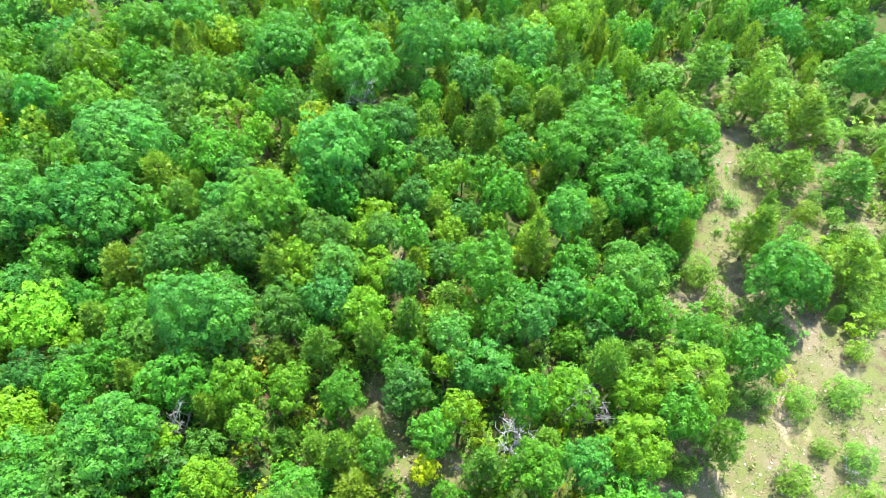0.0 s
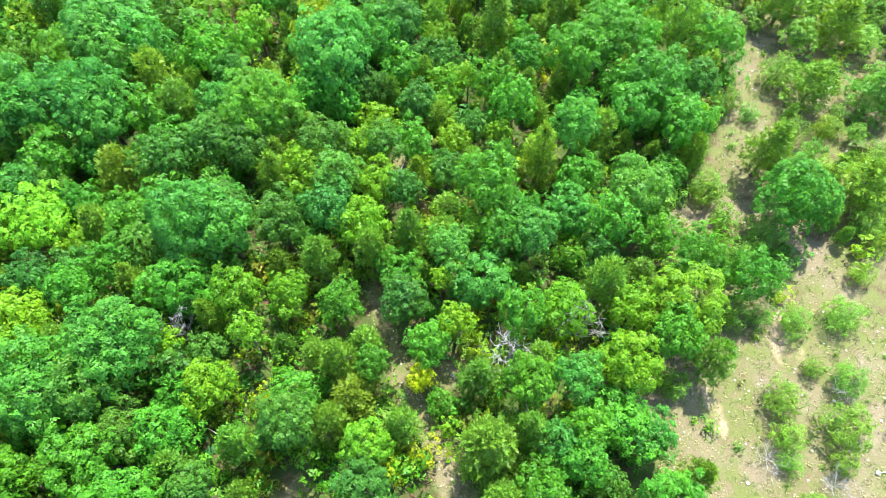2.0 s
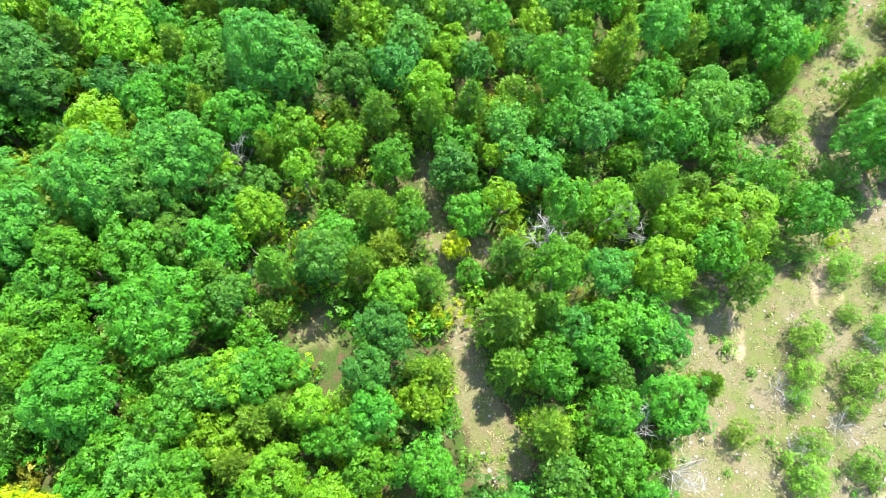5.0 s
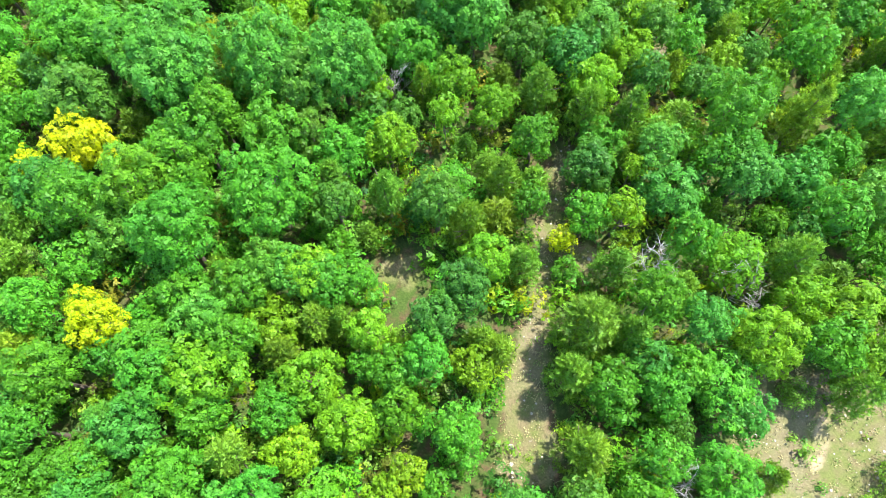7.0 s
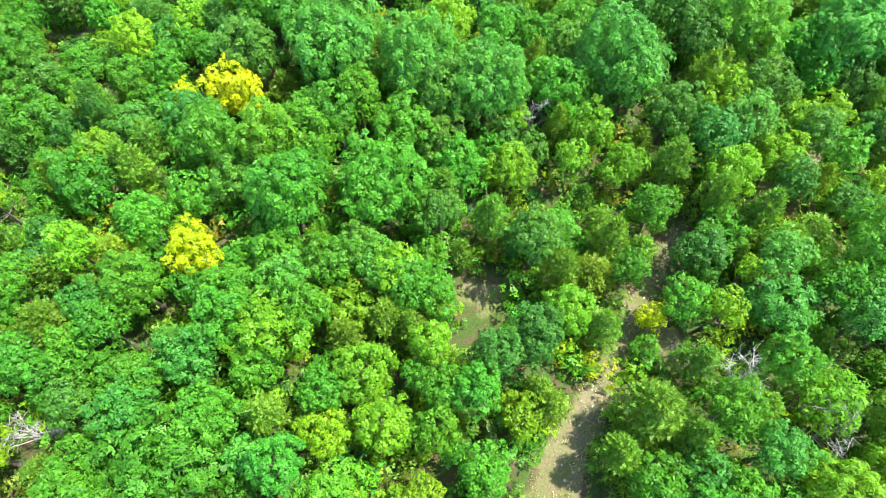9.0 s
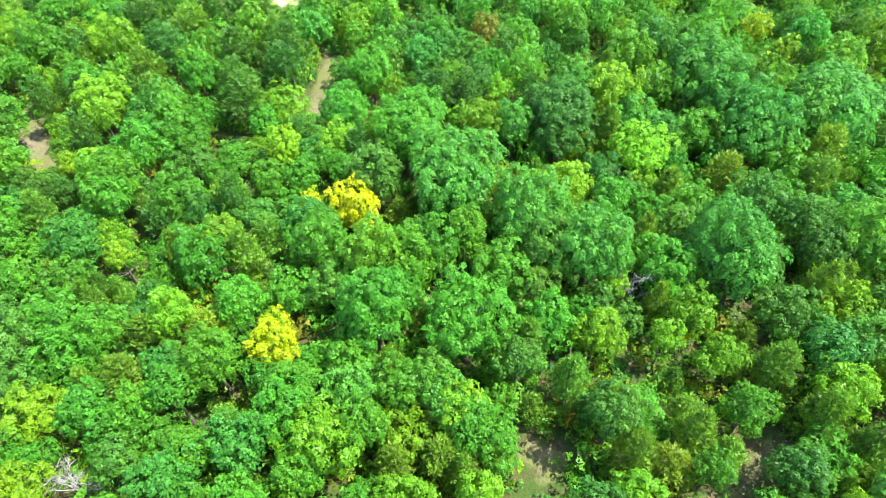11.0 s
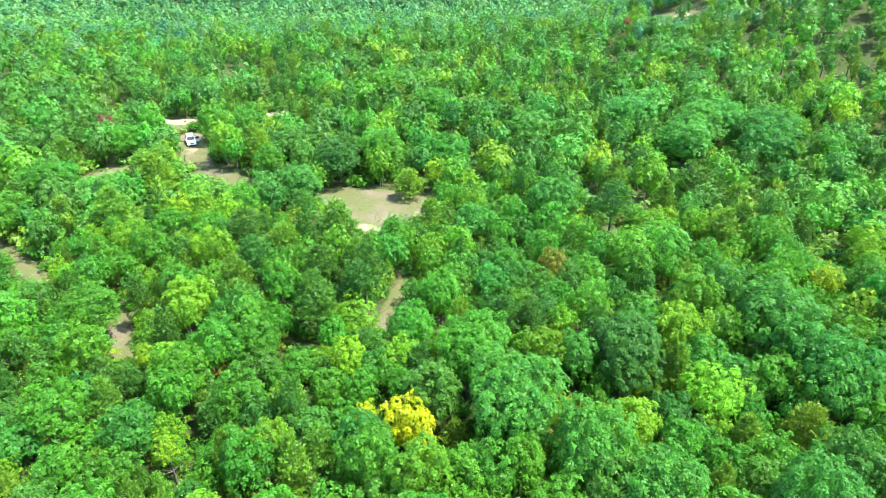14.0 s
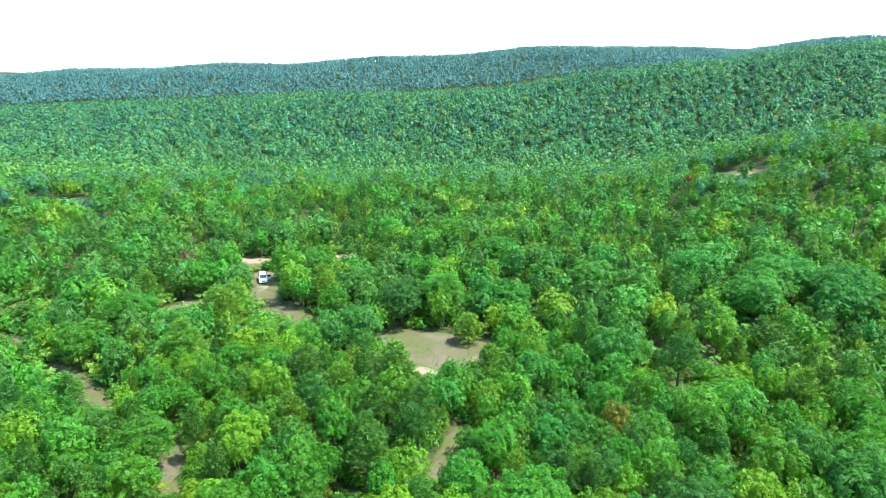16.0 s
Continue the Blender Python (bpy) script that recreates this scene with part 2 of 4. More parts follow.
def land(x, y):
    """Height of the ground: a bench that lifts to one side, a valley, a near ridge and a far ridge behind it."""
    x, y = np.asarray(x, float), np.asarray(y, float)
    d, l = away(x, y)
    wave = 6 * np.sin(l / 95 + d / 160) + 4 * np.sin(l / 41 + 1.3) * np.cos(d / 70)
    near = np.interp(l, [-1200, -385, 0, 235, 443, 900], [-2, 5, 20, 38, 57, 60])
    far = np.interp(l, [-1700, -786, -480, -180, 115, 270, 520, 720, 1500], [26, 34, 41, 59, 66, 73, 67, 83, 86])
    dip = np.interp(l, [-400, -150, 200, 500], [-9, -15, -16, 0])
    z = ease(d, 215, 370) * dip
    z = z + ease(d, 370, 620) * (near - dip + 0.25 * wave)
    z = z - ease(d, 640, 800) * 26
    z = z + ease(d, 800, 1110) * (far - near + 26 + 0.3 * wave)
    z = z + ease(d, 1150, 2600) * (-25 - far)
    z = z + ease(d, 2600, 4800) * 55
    # the bench lifts towards the north-west, then drops to the valley
    lift = np.interp(l, [40, 75, 105, 135, 200, 300, 900], [0, 2.0, 7, 17, 27, 33, 33])
    z = z + lift * ease(d, 88, 190) * (1 - 0.75 * ease(d, 255, 400))
    small = 0.16 * np.sin(x / 5.3 + 0.7 * np.sin(y / 7.1)) + 0.12 * np.sin(y / 4.1 + x / 9.7)
    return z + small


def build_mesh(name, verts, faces, material, smooth=False, tint=None):
    """A mesh from arrays; faces all have the same number of corners. tint: a colour a corner point."""
    verts, faces = np.ascontiguousarray(verts, np.float32), np.ascontiguousarray(faces, np.int32)
    k = faces.shape[1]
    me = bpy.data.meshes.new(name)
    me.vertices.add(len(verts)), me.loops.add(faces.size), me.polygons.add(len(faces))
    me.vertices.foreach_set("co", verts.ravel())
    me.loops.foreach_set("vertex_index", faces.ravel())
    me.polygons.foreach_set("loop_start", np.arange(0, faces.size, k, dtype=np.int32))
    me.polygons.foreach_set("use_smooth", np.full(len(faces), smooth))
    if tint is not None:
        layer = me.attributes.new("tint", "FLOAT_COLOR", "POINT")
        layer.data.foreach_set("color", np.ascontiguousarray(tint, np.float32).ravel())
    me.update(calc_edges=True)
    me.materials.append(material)
    return me


def steps(*parts):
    """Grid lines: (start, end, step) after one another, each line once."""
    return np.unique(np.round(np.concatenate([np.arange(a, b + 1e-6, s) for a, b, s in parts]), 3))


def build_ground():
    xs = steps((-4900, -1300, 300), (-1300, -260, 26), (-260, -166, 6), (-166, -66, 2), (-66, 52, 1.15), (52, 150, 14), (150, 1500, 135))
    ys = steps((-4000, -900, 310), (-900, -180, 24), (-180, -92, 8), (-92, -16, 2), (-16, 80, 1.15), (80, 168, 4), (168, 960, 24), (960, 4200, 324))
    gx, gy = np.meshgrid(xs, ys, indexing="ij")
    z = land(gx, gy)
    verts = np.stack([gx, gy, z], -1).reshape(-1, 3)
    nx, ny = len(xs), len(ys)
    i = (np.arange(nx - 1)[:, None] * ny + np.arange(ny - 1)[None]).ravel()
    faces = np.stack([i, i + ny, i + ny + 1, i + 1], 1)
    me = build_mesh("ground", verts, faces, GROUND, True)
    bare = np.clip(0.5 - off_segments(gx, gy, CLEARINGS) * 0.42, 0, 1)
    bare = np.maximum(bare, np.where(in_glade(gx, gy), 0.56, 0))
    road = np.clip(0.5 - np.minimum(off_segments(gx, gy, DIRT), off_segments(gx, gy, TRACKS)) * 0.6, 0, 1)
    layer = me.attributes.new("cover", "FLOAT_COLOR", "POINT")
    layer.data.foreach_set("color", np.stack([np.maximum(bare, road), road, 0 * bare, 0 * bare + 1], -1).astype(np.float32).ravel())
    tagged(new("ground", me), "rolling ground of leaf litter, dry grass and pale grit", "ground", kind="structure")


build_ground()

# ---------------------------------------------------------------- plants: shapes at unit size
rng = np.random.default_rng(7)


def unit(v):
    return v / (np.linalg.norm(v, axis=-1, keepdims=True) + 1e-9)


def leaf_sprays(at, facing, length, width, along=None):
    """A leaf spray, three corners each: its middle, the way that it faces, its length and width."""
    n = len(at)
    side = unit(np.cross(facing, along if along is not None else rng.normal(size=(n, 3))))
    run = unit(np.cross(side, facing)) if along is None else unit(along)
    a, b = run * np.reshape(length, (-1, 1)) / 2, side * np.reshape(width, (-1, 1)) / 2
    return np.stack([at - a * 0.8 + b, at + a * 1.2, at - a * 0.8 - b], 1).reshape(-1, 3)


def core(rings, sides, low, high, wide):
    """A closed lumpy body inside a crown, as separate facets."""
    t = np.linspace(0.02, 0.98, rings + 1)
    z, r = low + (high - low) * t, wide * np.sqrt(np.clip(1 - (2 * t - 1) ** 2, 0.02, 1))
    a = np.linspace(0, 2 * math.pi, sides, endpoint=False)
    lump = 1 + 0.16 * rng.normal(size=(rings + 1, sides))
    p = np.stack([np.cos(a) * r[:, None] * lump, np.sin(a) * r[:, None] * lump, np.repeat(z[:, None], sides, 1)], -1)
    p0, p1, p2, p3 = p[:-1], np.roll(p, -1, 1)[:-1], np.roll(p, -1, 1)[1:], p[1:]
    return np.stack([p0, p1, p2, p0, p2, p3], 2).reshape(-1, 3)


def broadleaf(lobes, leaves, size, inner=(5, 8), body=0.56, airy=0.0):
    """A broad crown of radius 1, from -0.6 to about 0.9 in height: boughs that bulge side by side, each a small dome of leaf sprays."""
    i = np.arange(lobes) + 0.5
    up = 1 - 1.42 * i / lobes
    a = i * 2.39996 + rng.random() * 6.28
    flat = np.sqrt(1 - up * up)
    way = unit(np.stack([np.cos(a) * flat, np.sin(a) * flat, up], -1) + rng.normal(size=(lobes, 3)) * 0.8 / math.sqrt(lobes))
    swell = 1 + 0.15 * np.sin(3 * np.arctan2(way[:, 1], way[:, 0]) + rng.random() * 6) + 0.10 * np.sin(5 * way[:, 2] + rng.random() * 6)
    mid = way * (rng.uniform(0.62, 0.90, lobes) * swell)[:, None] * (rng.uniform(0.88, 1.1), rng.uniform(0.88, 1.1), 0.80)
    big = math.sqrt(9.0 / lobes) * rng.uniform(0.42, 0.78, lobes)
    out = np.repeat(way, leaves, 0)
    v = unit(rng.normal(size=out.shape) * 0.72 + 0.55 * out + (0, 0, 0.72))
    at = np.repeat(mid, leaves, 0) + v * (np.repeat(big, leaves) * rng.uniform(0.72 - airy, 1.06 + airy, len(out)))[:, None]
    facing = unit(v + rng.normal(size=v.shape) * (0.26 + airy) + (0, 0, 0.4))
    length = size * rng.uniform(0.7, 1.35, len(at))
    return np.concatenate([leaf_sprays(at, facing, length, length * 0.9), core(*inner, -0.55, 0.9 * body, body)])


def conifer(clumps, sprays, size, shape=0):
    """A cedar's crown of radius 1 and height 0 to 1: fine sprays that point up and out on a rounded cone."""
    t = rng.random(clumps) ** 0.8
    lobe = 1 + 0.14 * np.sin(t * 17 + rng.random() * 6)
    a = rng.random(clumps) * 2 * math.pi
    r = (np.clip(1 - t, 0, 1) ** (0.48 if shape else 0.64)) * np.clip(t / 0.16 + 0.45, 0, 1) * lobe * rng.uniform(0.7, 1.02, clumps)
    mid = np.stack([np.cos(a) * r, np.sin(a) * r, 0.02 + 0.93 * t], -1)
    out = np.stack([np.cos(a), np.sin(a), np.full(clumps, 0.55)], -1)
    o = np.repeat(unit(out), sprays, 0)
    along = unit(o + rng.normal(size=o.shape) * 0.65 + (0, 0, 0.25))
    length = size * rng.uniform(0.6, 1.3, len(o))
    at = np.repeat(mid, sprays, 0) + rng.normal(size=o.shape) * (0.07, 0.07, 0.025) + along * length[:, None] * (0.3, 0.3, 0.2)
    # lengths run in a space where the height is 2.4 times the radius
    sprays_at = leaf_sprays(at * (1, 1, 2.4), unit(rng.normal(size=o.shape) * 0.45 + o + (0, 0, 0.7)), length, length * 0.8, along)
    return np.concatenate([sprays_at, core(4, 6, 0.0, 1.7, 0.5)]) / (1, 1, 2.4)


def facets(verts):
    return np.arange(len(verts), dtype=np.int32).reshape(-1, 3)


def crown_mesh(name, verts, material):
    return build_mesh(name, verts, facets(verts), material)


def tube(path, radii, sides=6):
    """A tapering limb along a path: corner points and four-cornered faces."""
    path = np.asarray(path, float)
    run = unit(np.gradient(path, axis=0))
    ref = np.where(np.abs(run[:, 2:3]) > 0.9, (1.0, 0, 0), (0, 0, 1.0))
    u = unit(np.cross(run, ref))
    w = np.cross(run, u)
    a = np.linspace(0, 2 * math.pi, sides, endpoint=False)
    ring = u[:, None] * np.cos(a)[None, :, None] + w[:, None] * np.sin(a)[None, :, None]
    v = (path[:, None] + ring * np.reshape(radii, (-1, 1, 1))).reshape(-1, 3)
    i = np.arange(len(path) - 1)[:, None] * sides + np.arange(sides)[None]
    j = np.arange(len(path) - 1)[:, None] * sides + (np.arange(sides)[None] + 1) % sides
    return v, np.stack([i, j, j + sides, i + sides], -1).reshape(-1, 4)


def join(pieces):
    verts, faces, at = [], [], 0
    for v, f in pieces:
        verts.append(v), faces.append(f + at)
        at += len(v)
    return np.concatenate(verts), np.concatenate(faces)


def trunk_mesh(name, limbs, material):
    """A trunk of height 1 with a flared foot and limbs that rise from its upper part (widths in hundredths of the height)."""
    t = np.linspace(0, 1, 5)
    lean = rng.normal(size=2) * 0.05
    path = np.stack([lean[0] * t * t, lean[1] * t * t, t], -1)
    pieces = [tube(path, 0.026 * (1.05 - t * 0.8) + 0.014 * np.exp(-t * 14), 6)]
    for _ in range(limbs):
        s, a = rng.uniform(0.38, 0.85), rng.random() * 6.28
        base, reach = np.array([lean[0] * s * s, lean[1] * s * s, s]), rng.uniform(0.14, 0.26)
        k = np.linspace(0, 1, 3)[:, None]
        limb = base + k * np.array([math.cos(a) * reach, math.sin(a) * reach, 0.02]) + k * k * (0, 0, 0.13)
        pieces.append(tube(limb, [0.013, 0.009, 0.003], 4))
    return build_mesh(name, *join(pieces), material, True)


def bare_tree_mesh(name, material, size, spread, boughs, twigs):
    """A leafless crown of forking limbs and twigs, size metres high."""
    pieces, k = [], np.linspace(0, 1, 5)[:, None]
    for _ in range(boughs):
        a, rise = rng.random() * 6.28, rng.uniform(0.25, 1.0)
        tip = np.array([math.cos(a) * spread, math.sin(a) * spread, 0]) * rng.uniform(0.5, 1.0) + (0, 0, size * rise)
        start = np.array([0, 0, size * rng.uniform(0.05, 0.4) * rise])
        bow = rng.normal(size=3) * 0.12 * size
        path = start + k * (tip - start) + np.sin(k * math.pi) * bow
        pieces.append(tube(path, np.linspace(0.034, 0.009, 5), 5))
        for _ in range(twigs):
            s = rng.uniform(0.3, 1.0)
            root = start + s * (tip - start) + math.sin(s * math.pi) * bow
            end = root + unit(rng.normal(size=3) + (0, 0, 0.5) + 0.8 * unit(tip - start)) * rng.uniform(0.4, 1.1) * spread * 0.5
            q = np.linspace(0, 1, 3)[:, None]
            pieces.append(tube(root + q * (end - root) + np.sin(q * math.pi) * rng.normal(size=3) * 0.08, [0.011, 0.008, 0.003], 3))
    return build_mesh(name, *join(pieces), material, True)


GROVE_ROUND = [broadleaf(46, 13, 0.185, (4, 7), 0.6) for _ in range(8)]
GROVE_CEDAR = [conifer(150, 6, 0.19, i % 2) for i in range(5)]
BIG = [crown_mesh("crown", broadleaf(112, 26, 0.108, (5, 9), 0.6), LEAF) for _ in range(5)]
ROUND = [crown_mesh("crown", broadleaf(62, 24, 0.145, (5, 8), 0.58), LEAF) for _ in range(9)]
BUSHY = [crown_mesh("crown", broadleaf(36, 17, 0.20, (4, 7)), LEAF) for _ in range(4)]
SHRUB = [crown_mesh("crown", broadleaf(40, 36, 0.10, (4, 7), 0.56, 0.10), NEEDLE) for _ in range(4)]
CEDAR = [crown_mesh("crown", conifer(240, 6, 0.18, i % 2), NEEDLE) for i in range(7)]
WISPY = [crown_mesh("crown", conifer(190, 6, 0.19, 1), NEEDLE) for _ in range(4)]
TRUNK = [trunk_mesh("trunk", 4, BARK) for _ in range(5)]

# leaf colours, one a kind of tree; hill and ridge tints have blue haze painted in
TINT = {
    "broad_green": (0.051, 0.178, 0.012), "broad_lime": (0.092, 0.218, 0.009), "broad_blue": (0.050, 0.182, 0.021),
    "broad_dark": (0.043, 0.136, 0.017), "broad_gold": (0.13, 0.235, 0.008), "broad_rust": (0.10, 0.13, 0.016),
    "cedar": (0.088, 0.190, 0.018), "pine": (0.044, 0.126, 0.016), "shrub": (0.095, 0.205, 0.022), "yellow": (0.29, 0.36, 0.005), "broad_red": (0.15, 0.055, 0.035),
    "hill_haze": (0.045, 0.150, 0.060), "hill_haze_dark": (0.030, 0.104, 0.056), "hill_haze_olive": (0.066, 0.160, 0.050), "ridge": (0.062, 0.150, 0.145),
}
LABEL = {
    "broad_green": "leafy broadleaf tree with a lumpy mid-green crown", "broad_lime": "broadleaf tree with a bright lime-green crown",
    "broad_blue": "tall oak with a wide bluish-green crown", "broad_dark": "broadleaf tree with a dense dark green crown",
    "broad_gold": "small broadleaf tree turning yellow-green", "broad_rust": "broadleaf tree with rusty olive-brown foliage",
    "cedar": "cedar with a fine-textured olive green cone of foliage", "shrub": "low bushy shrub standing on open gritty ground",
    "broad_red": "small broadleaf tree with dull red-brown foliage", "pine": "slender pine with an airy crown on a bare dark trunk", "yellow": "broadleaf tree in bright yellow autumn leaf",
}


def varied(kind, amount=0.11):
    amount = 0.05 if kind == "yellow" else amount
    k = math.exp(rng.normal() * amount)
    warm = math.exp(rng.normal() * amount * 0.9)
    r, g, b = TINT[kind]
    return (r * k * warm, g * k, b * k / warm)


def plant(kind, x, y, r, h):
    """One tree or shrub as a thing: an empty at its foot, with a trunk and a crown."""
    name = {"cedar": "cedar_tree", "pine": "pine_tree", "shrub": "shrub"}.get(kind, "oak_tree" if kind == "broad_blue" else "broadleaf_tree")
    foot = new(name)
    foot.empty_display_size = 0.3
    foot.matrix_basis = pose(x, y, float(land(x, y)) - 0.05, 0, 0, rng.uniform(0, 360))
    tagged(foot, LABEL[kind], "shrub" if kind == "shrub" else "tree", "woodland trees" if kind != "shrub" else "shrubs in the clearing")
    tint = (*varied(kind), 1)
    if kind == "shrub":
        mesh, scale, up = SHRUB[rng.integers(4)], (r * 0.9, r * 0.9, h / 1.55), h * 0.40
    elif kind in ("cedar", "pine"):
        low = (0.38 if kind == "pine" else rng.uniform(0.06, 0.16)) * h
        mesh = WISPY[rng.integers(4)] if kind == "pine" else CEDAR[rng.integers(7)]
        scale, up = (r, r, h - low), low
    else:
        mesh = BIG[rng.integers(5)] if r > 3.3 else ROUND[rng.integers(9)] if r > 1.5 else BUSHY[rng.integers(4)]
        k = min(max(0.74 * h / (1.45 * r), 0.8), 1.5)
        scale, up = (r, r, r * k), h - 0.85 * r * k
    crown = new("crown", mesh)
    crown.parent, crown.location, crown.scale, crown.color = foot, (0, 0, up), scale, tint
    trunk = new("trunk", TRUNK[rng.integers(5)])
    trunk.parent, trunk.scale = foot, (h * 0.8, h * 0.8, h * 0.8)
    return foot


# ---------------------------------------------------------------- the trees that stand out: x, y, crown radius, height
PLANTED = []
PLANTED += [("broad_blue", *row) for row in ((-119.8, 60.5, 6.3, 10), (-116.8, 36.7, 5.5, 9), (-108.6, 75.1, 5.9, 11), (-107.0, 68.8, 8.4, 12), (-100.5, 80.7, 8.1, 12), (-99.8, 62.6, 6.5, 11), (-95.1, 77.0, 6.3, 11), (-80.9, 28.5, 4.3, 10), (-77.8, 15.0, 3.0, 8), (-60.9, 13.1, 2.4, 7), (-46.9, 42.6, 4.0, 10), (-44.1, 18.2, 2.3, 8), (-43.4, 41.6, 4.4, 11), (-40.1, 41.6, 3.1, 10), (-37.4, 9.1, 4.6, 12), (-36.2, 49.6, 2.7, 10), (-36.0, 52.6, 5.0, 10), (-35.1, 8.0, 3.3, 11), (-35.0, 42.2, 3.6, 11), (-34.2, 48.0, 2.6, 9),)]
PLANTED += [("broad_blue", *row) for row in ((-33.2, 40.9, 3.5, 10), (-30.4, 13.8, 3.9, 11), (-25.8, -19.0, 1.6, 7), (-24.9, 17.3, 3.8, 11), (-21.2, 28.3, 3.6, 12), (-18.9, 28.5, 2.9, 10), (-18.6, -5.7, 2.1, 8), (-17.9, 0.6, 1.8, 8), (-17.3, -14.1, 2.2, 8), (-16.2, -19.3, 2.3, 8), (-16.1, 0.7, 1.8, 8), (-11.7, 49.1, 4.5, 12), (-9.7, 64.0, 4.5, 11), (-2.4, 68.2, 3.9, 12), (10.8, 16.2, 1.9, 8), (11.1, 69.2, 3.6, 9), (12.3, 40.7, 2.4, 9), (16.7, 12.3, 1.8, 6), (52.3, 65.0, 3.5, 9),)]
PLANTED += [("broad_dark", *row) for row in ((-119.6, -11.9, 4.6, 8), (-111.7, -2.7, 4.3, 8), (-107.8, -3.9, 4.8, 9), (-98.2, -11.2, 4.1, 8), (-44.2, 23.7, 3.9, 10), (-42.5, 2.2, 2.4, 8), (-41.6, 22.7, 3.9, 10), (-40.5, 1.9, 3.1, 9), (-26.3, 13.9, 2.7, 9), (-26.3, 36.8, 2.7, 8), (-23.0, 10.9, 2.0, 8), (-22.2, 38.6, 2.7, 8), (-19.2, 30.7, 2.3, 8), (-18.6, 37.1, 2.3, 8), (-17.2, 7.3, 1.8, 8), (-14.5, 30.0, 2.3, 8), (-11.5, 38.5, 2.4, 8), (-10.7, 12.1, 2.2, 9), (-10.2, 31.2, 2.3, 8), (-10.0, 34.8, 2.6, 8),)]
PLANTED += [("broad_dark", *row) for row in ((-5.9, 38.5, 1.9, 8), (-5.4, 55.3, 2.6, 8), (-5.2, 4.5, 1.9, 8), (-4.9, 7.8, 2.1, 8), (-3.1, 22.9, 2.2, 7), (0.7, 27.3, 2.0, 8), (3.1, 62.7, 2.8, 9), (7.8, 29.2, 2.2, 8),)]
PLANTED += [("broad_lime", *row) for row in ((-67.1, -13.8, 2.0, 7), (-63.1, -24.2, 3.3, 8), (-51.6, -23.9, 3.2, 7), (-50.7, 18.9, 1.5, 7), (-46.0, 15.5, 2.7, 8), (-37.7, -13.9, 2.2, 8), (-36.1, 29.3, 3.1, 8), (-34.5, 20.2, 2.5, 7), (-18.0, 14.8, 2.1, 7), (-15.3, 19.3, 1.5, 7), (-14.9, 1.7, 2.4, 8), (-12.8, 23.1, 1.9, 7), (-8.8, 1.0, 1.7, 7), (-5.9, 34.6, 2.1, 7), (-5.6, -5.0, 2.2, 7), (-5.1, 10.9, 2.0, 7), (-1.0, 3.5, 1.7, 6), (-0.0, 24.7, 1.0, 6), (1.4, 20.8, 1.5, 7), (7.3, 63.7, 2.5, 8),)]
PLANTED += [("broad_lime", *row) for row in ((15.0, 17.7, 2.7, 8), (20.5, 23.2, 3.3, 8), (23.3, 67.1, 1.9, 7),)]
PLANTED += [("cedar", *row) for row in ((-137.9, 36.7, 3.7, 9), (-136.9, 47.7, 3.7, 9), (-121.5, -56.0, 3.2, 8), (-119.0, -19.8, 2.9, 9), (-115.5, -18.6, 2.9, 9), (-114.4, -39.8, 3.9, 7), (-113.0, -37.1, 4.8, 8), (-106.3, -36.4, 4.1, 9), (-99.5, -28.8, 2.4, 5), (-97.8, 7.8, 3.0, 6), (-91.5, -40.0, 4.2, 9), (-87.8, 42.4, 3.3, 9), (-82.0, 49.1, 2.7, 7), (-81.9, -5.7, 3.6, 8), (-80.5, 8.7, 3.5, 8), (-76.5, -13.2, 3.4, 8), (-68.4, -3.5, 3.2, 9), (-68.3, -19.2, 2.8, 8), (-66.9, 49.8, 3.4, 9), (-49.6, 32.1, 2.0, 8),)]
PLANTED += [("cedar", *row) for row in ((-40.5, 27.7, 2.3, 8), (-35.9, -11.7, 2.2, 8), (-34.9, -25.0, 1.7, 7), (-33.1, 70.2, 2.4, 9), (-31.0, 29.5, 2.4, 7), (-30.3, 35.2, 2.7, 8), (-26.3, 43.1, 2.5, 8), (-26.2, 23.9, 1.8, 7), (-18.8, 8.9, 2.0, 8), (-18.7, -14.6, 2.1, 8), (-15.7, 34.9, 2.4, 8), (-14.8, 10.7, 2.0, 8), (-12.7, -4.0, 1.9, 7), (-12.3, -0.7, 2.1, 7), (-10.9, 0.5, 1.6, 7), (-10.7, -11.5, 2.1, 8), (-10.5, 26.5, 2.3, 8), (-8.0, 12.5, 1.8, 8), (-8.0, 17.5, 2.0, 8), (-6.2, 27.6, 1.9, 8),)]
PLANTED += [("cedar", *row) for row in ((-3.0, 29.4, 1.9, 8), (-2.7, 12.7, 1.7, 6), (-1.6, 5.6, 1.7, 6), (-0.5, 5.7, 1.7, 6), (3.2, 16.4, 2.0, 7), (4.0, 11.0, 2.9, 9), (4.9, 55.2, 3.0, 9), (7.0, 12.4, 1.9, 8), (8.6, 3.4, 2.2, 8), (9.0, 38.0, 2.4, 9), (12.4, 58.5, 2.7, 8), (13.9, 25.0, 2.2, 8), (19.9, 9.8, 1.5, 6), (20.4, 72.1, 1.9, 9), (22.3, 18.6, 1.9, 7), (31.3, 39.8, 2.6, 8), (33.3, 66.8, 3.4, 8), (38.1, 61.7, 2.8, 8), (38.5, 49.4, 2.9, 6), (39.7, 36.3, 3.5, 7),)]
PLANTED += [("cedar", *row) for row in ((43.3, 58.3, 3.4, 7), (45.0, 48.5, 3.2, 6),)]
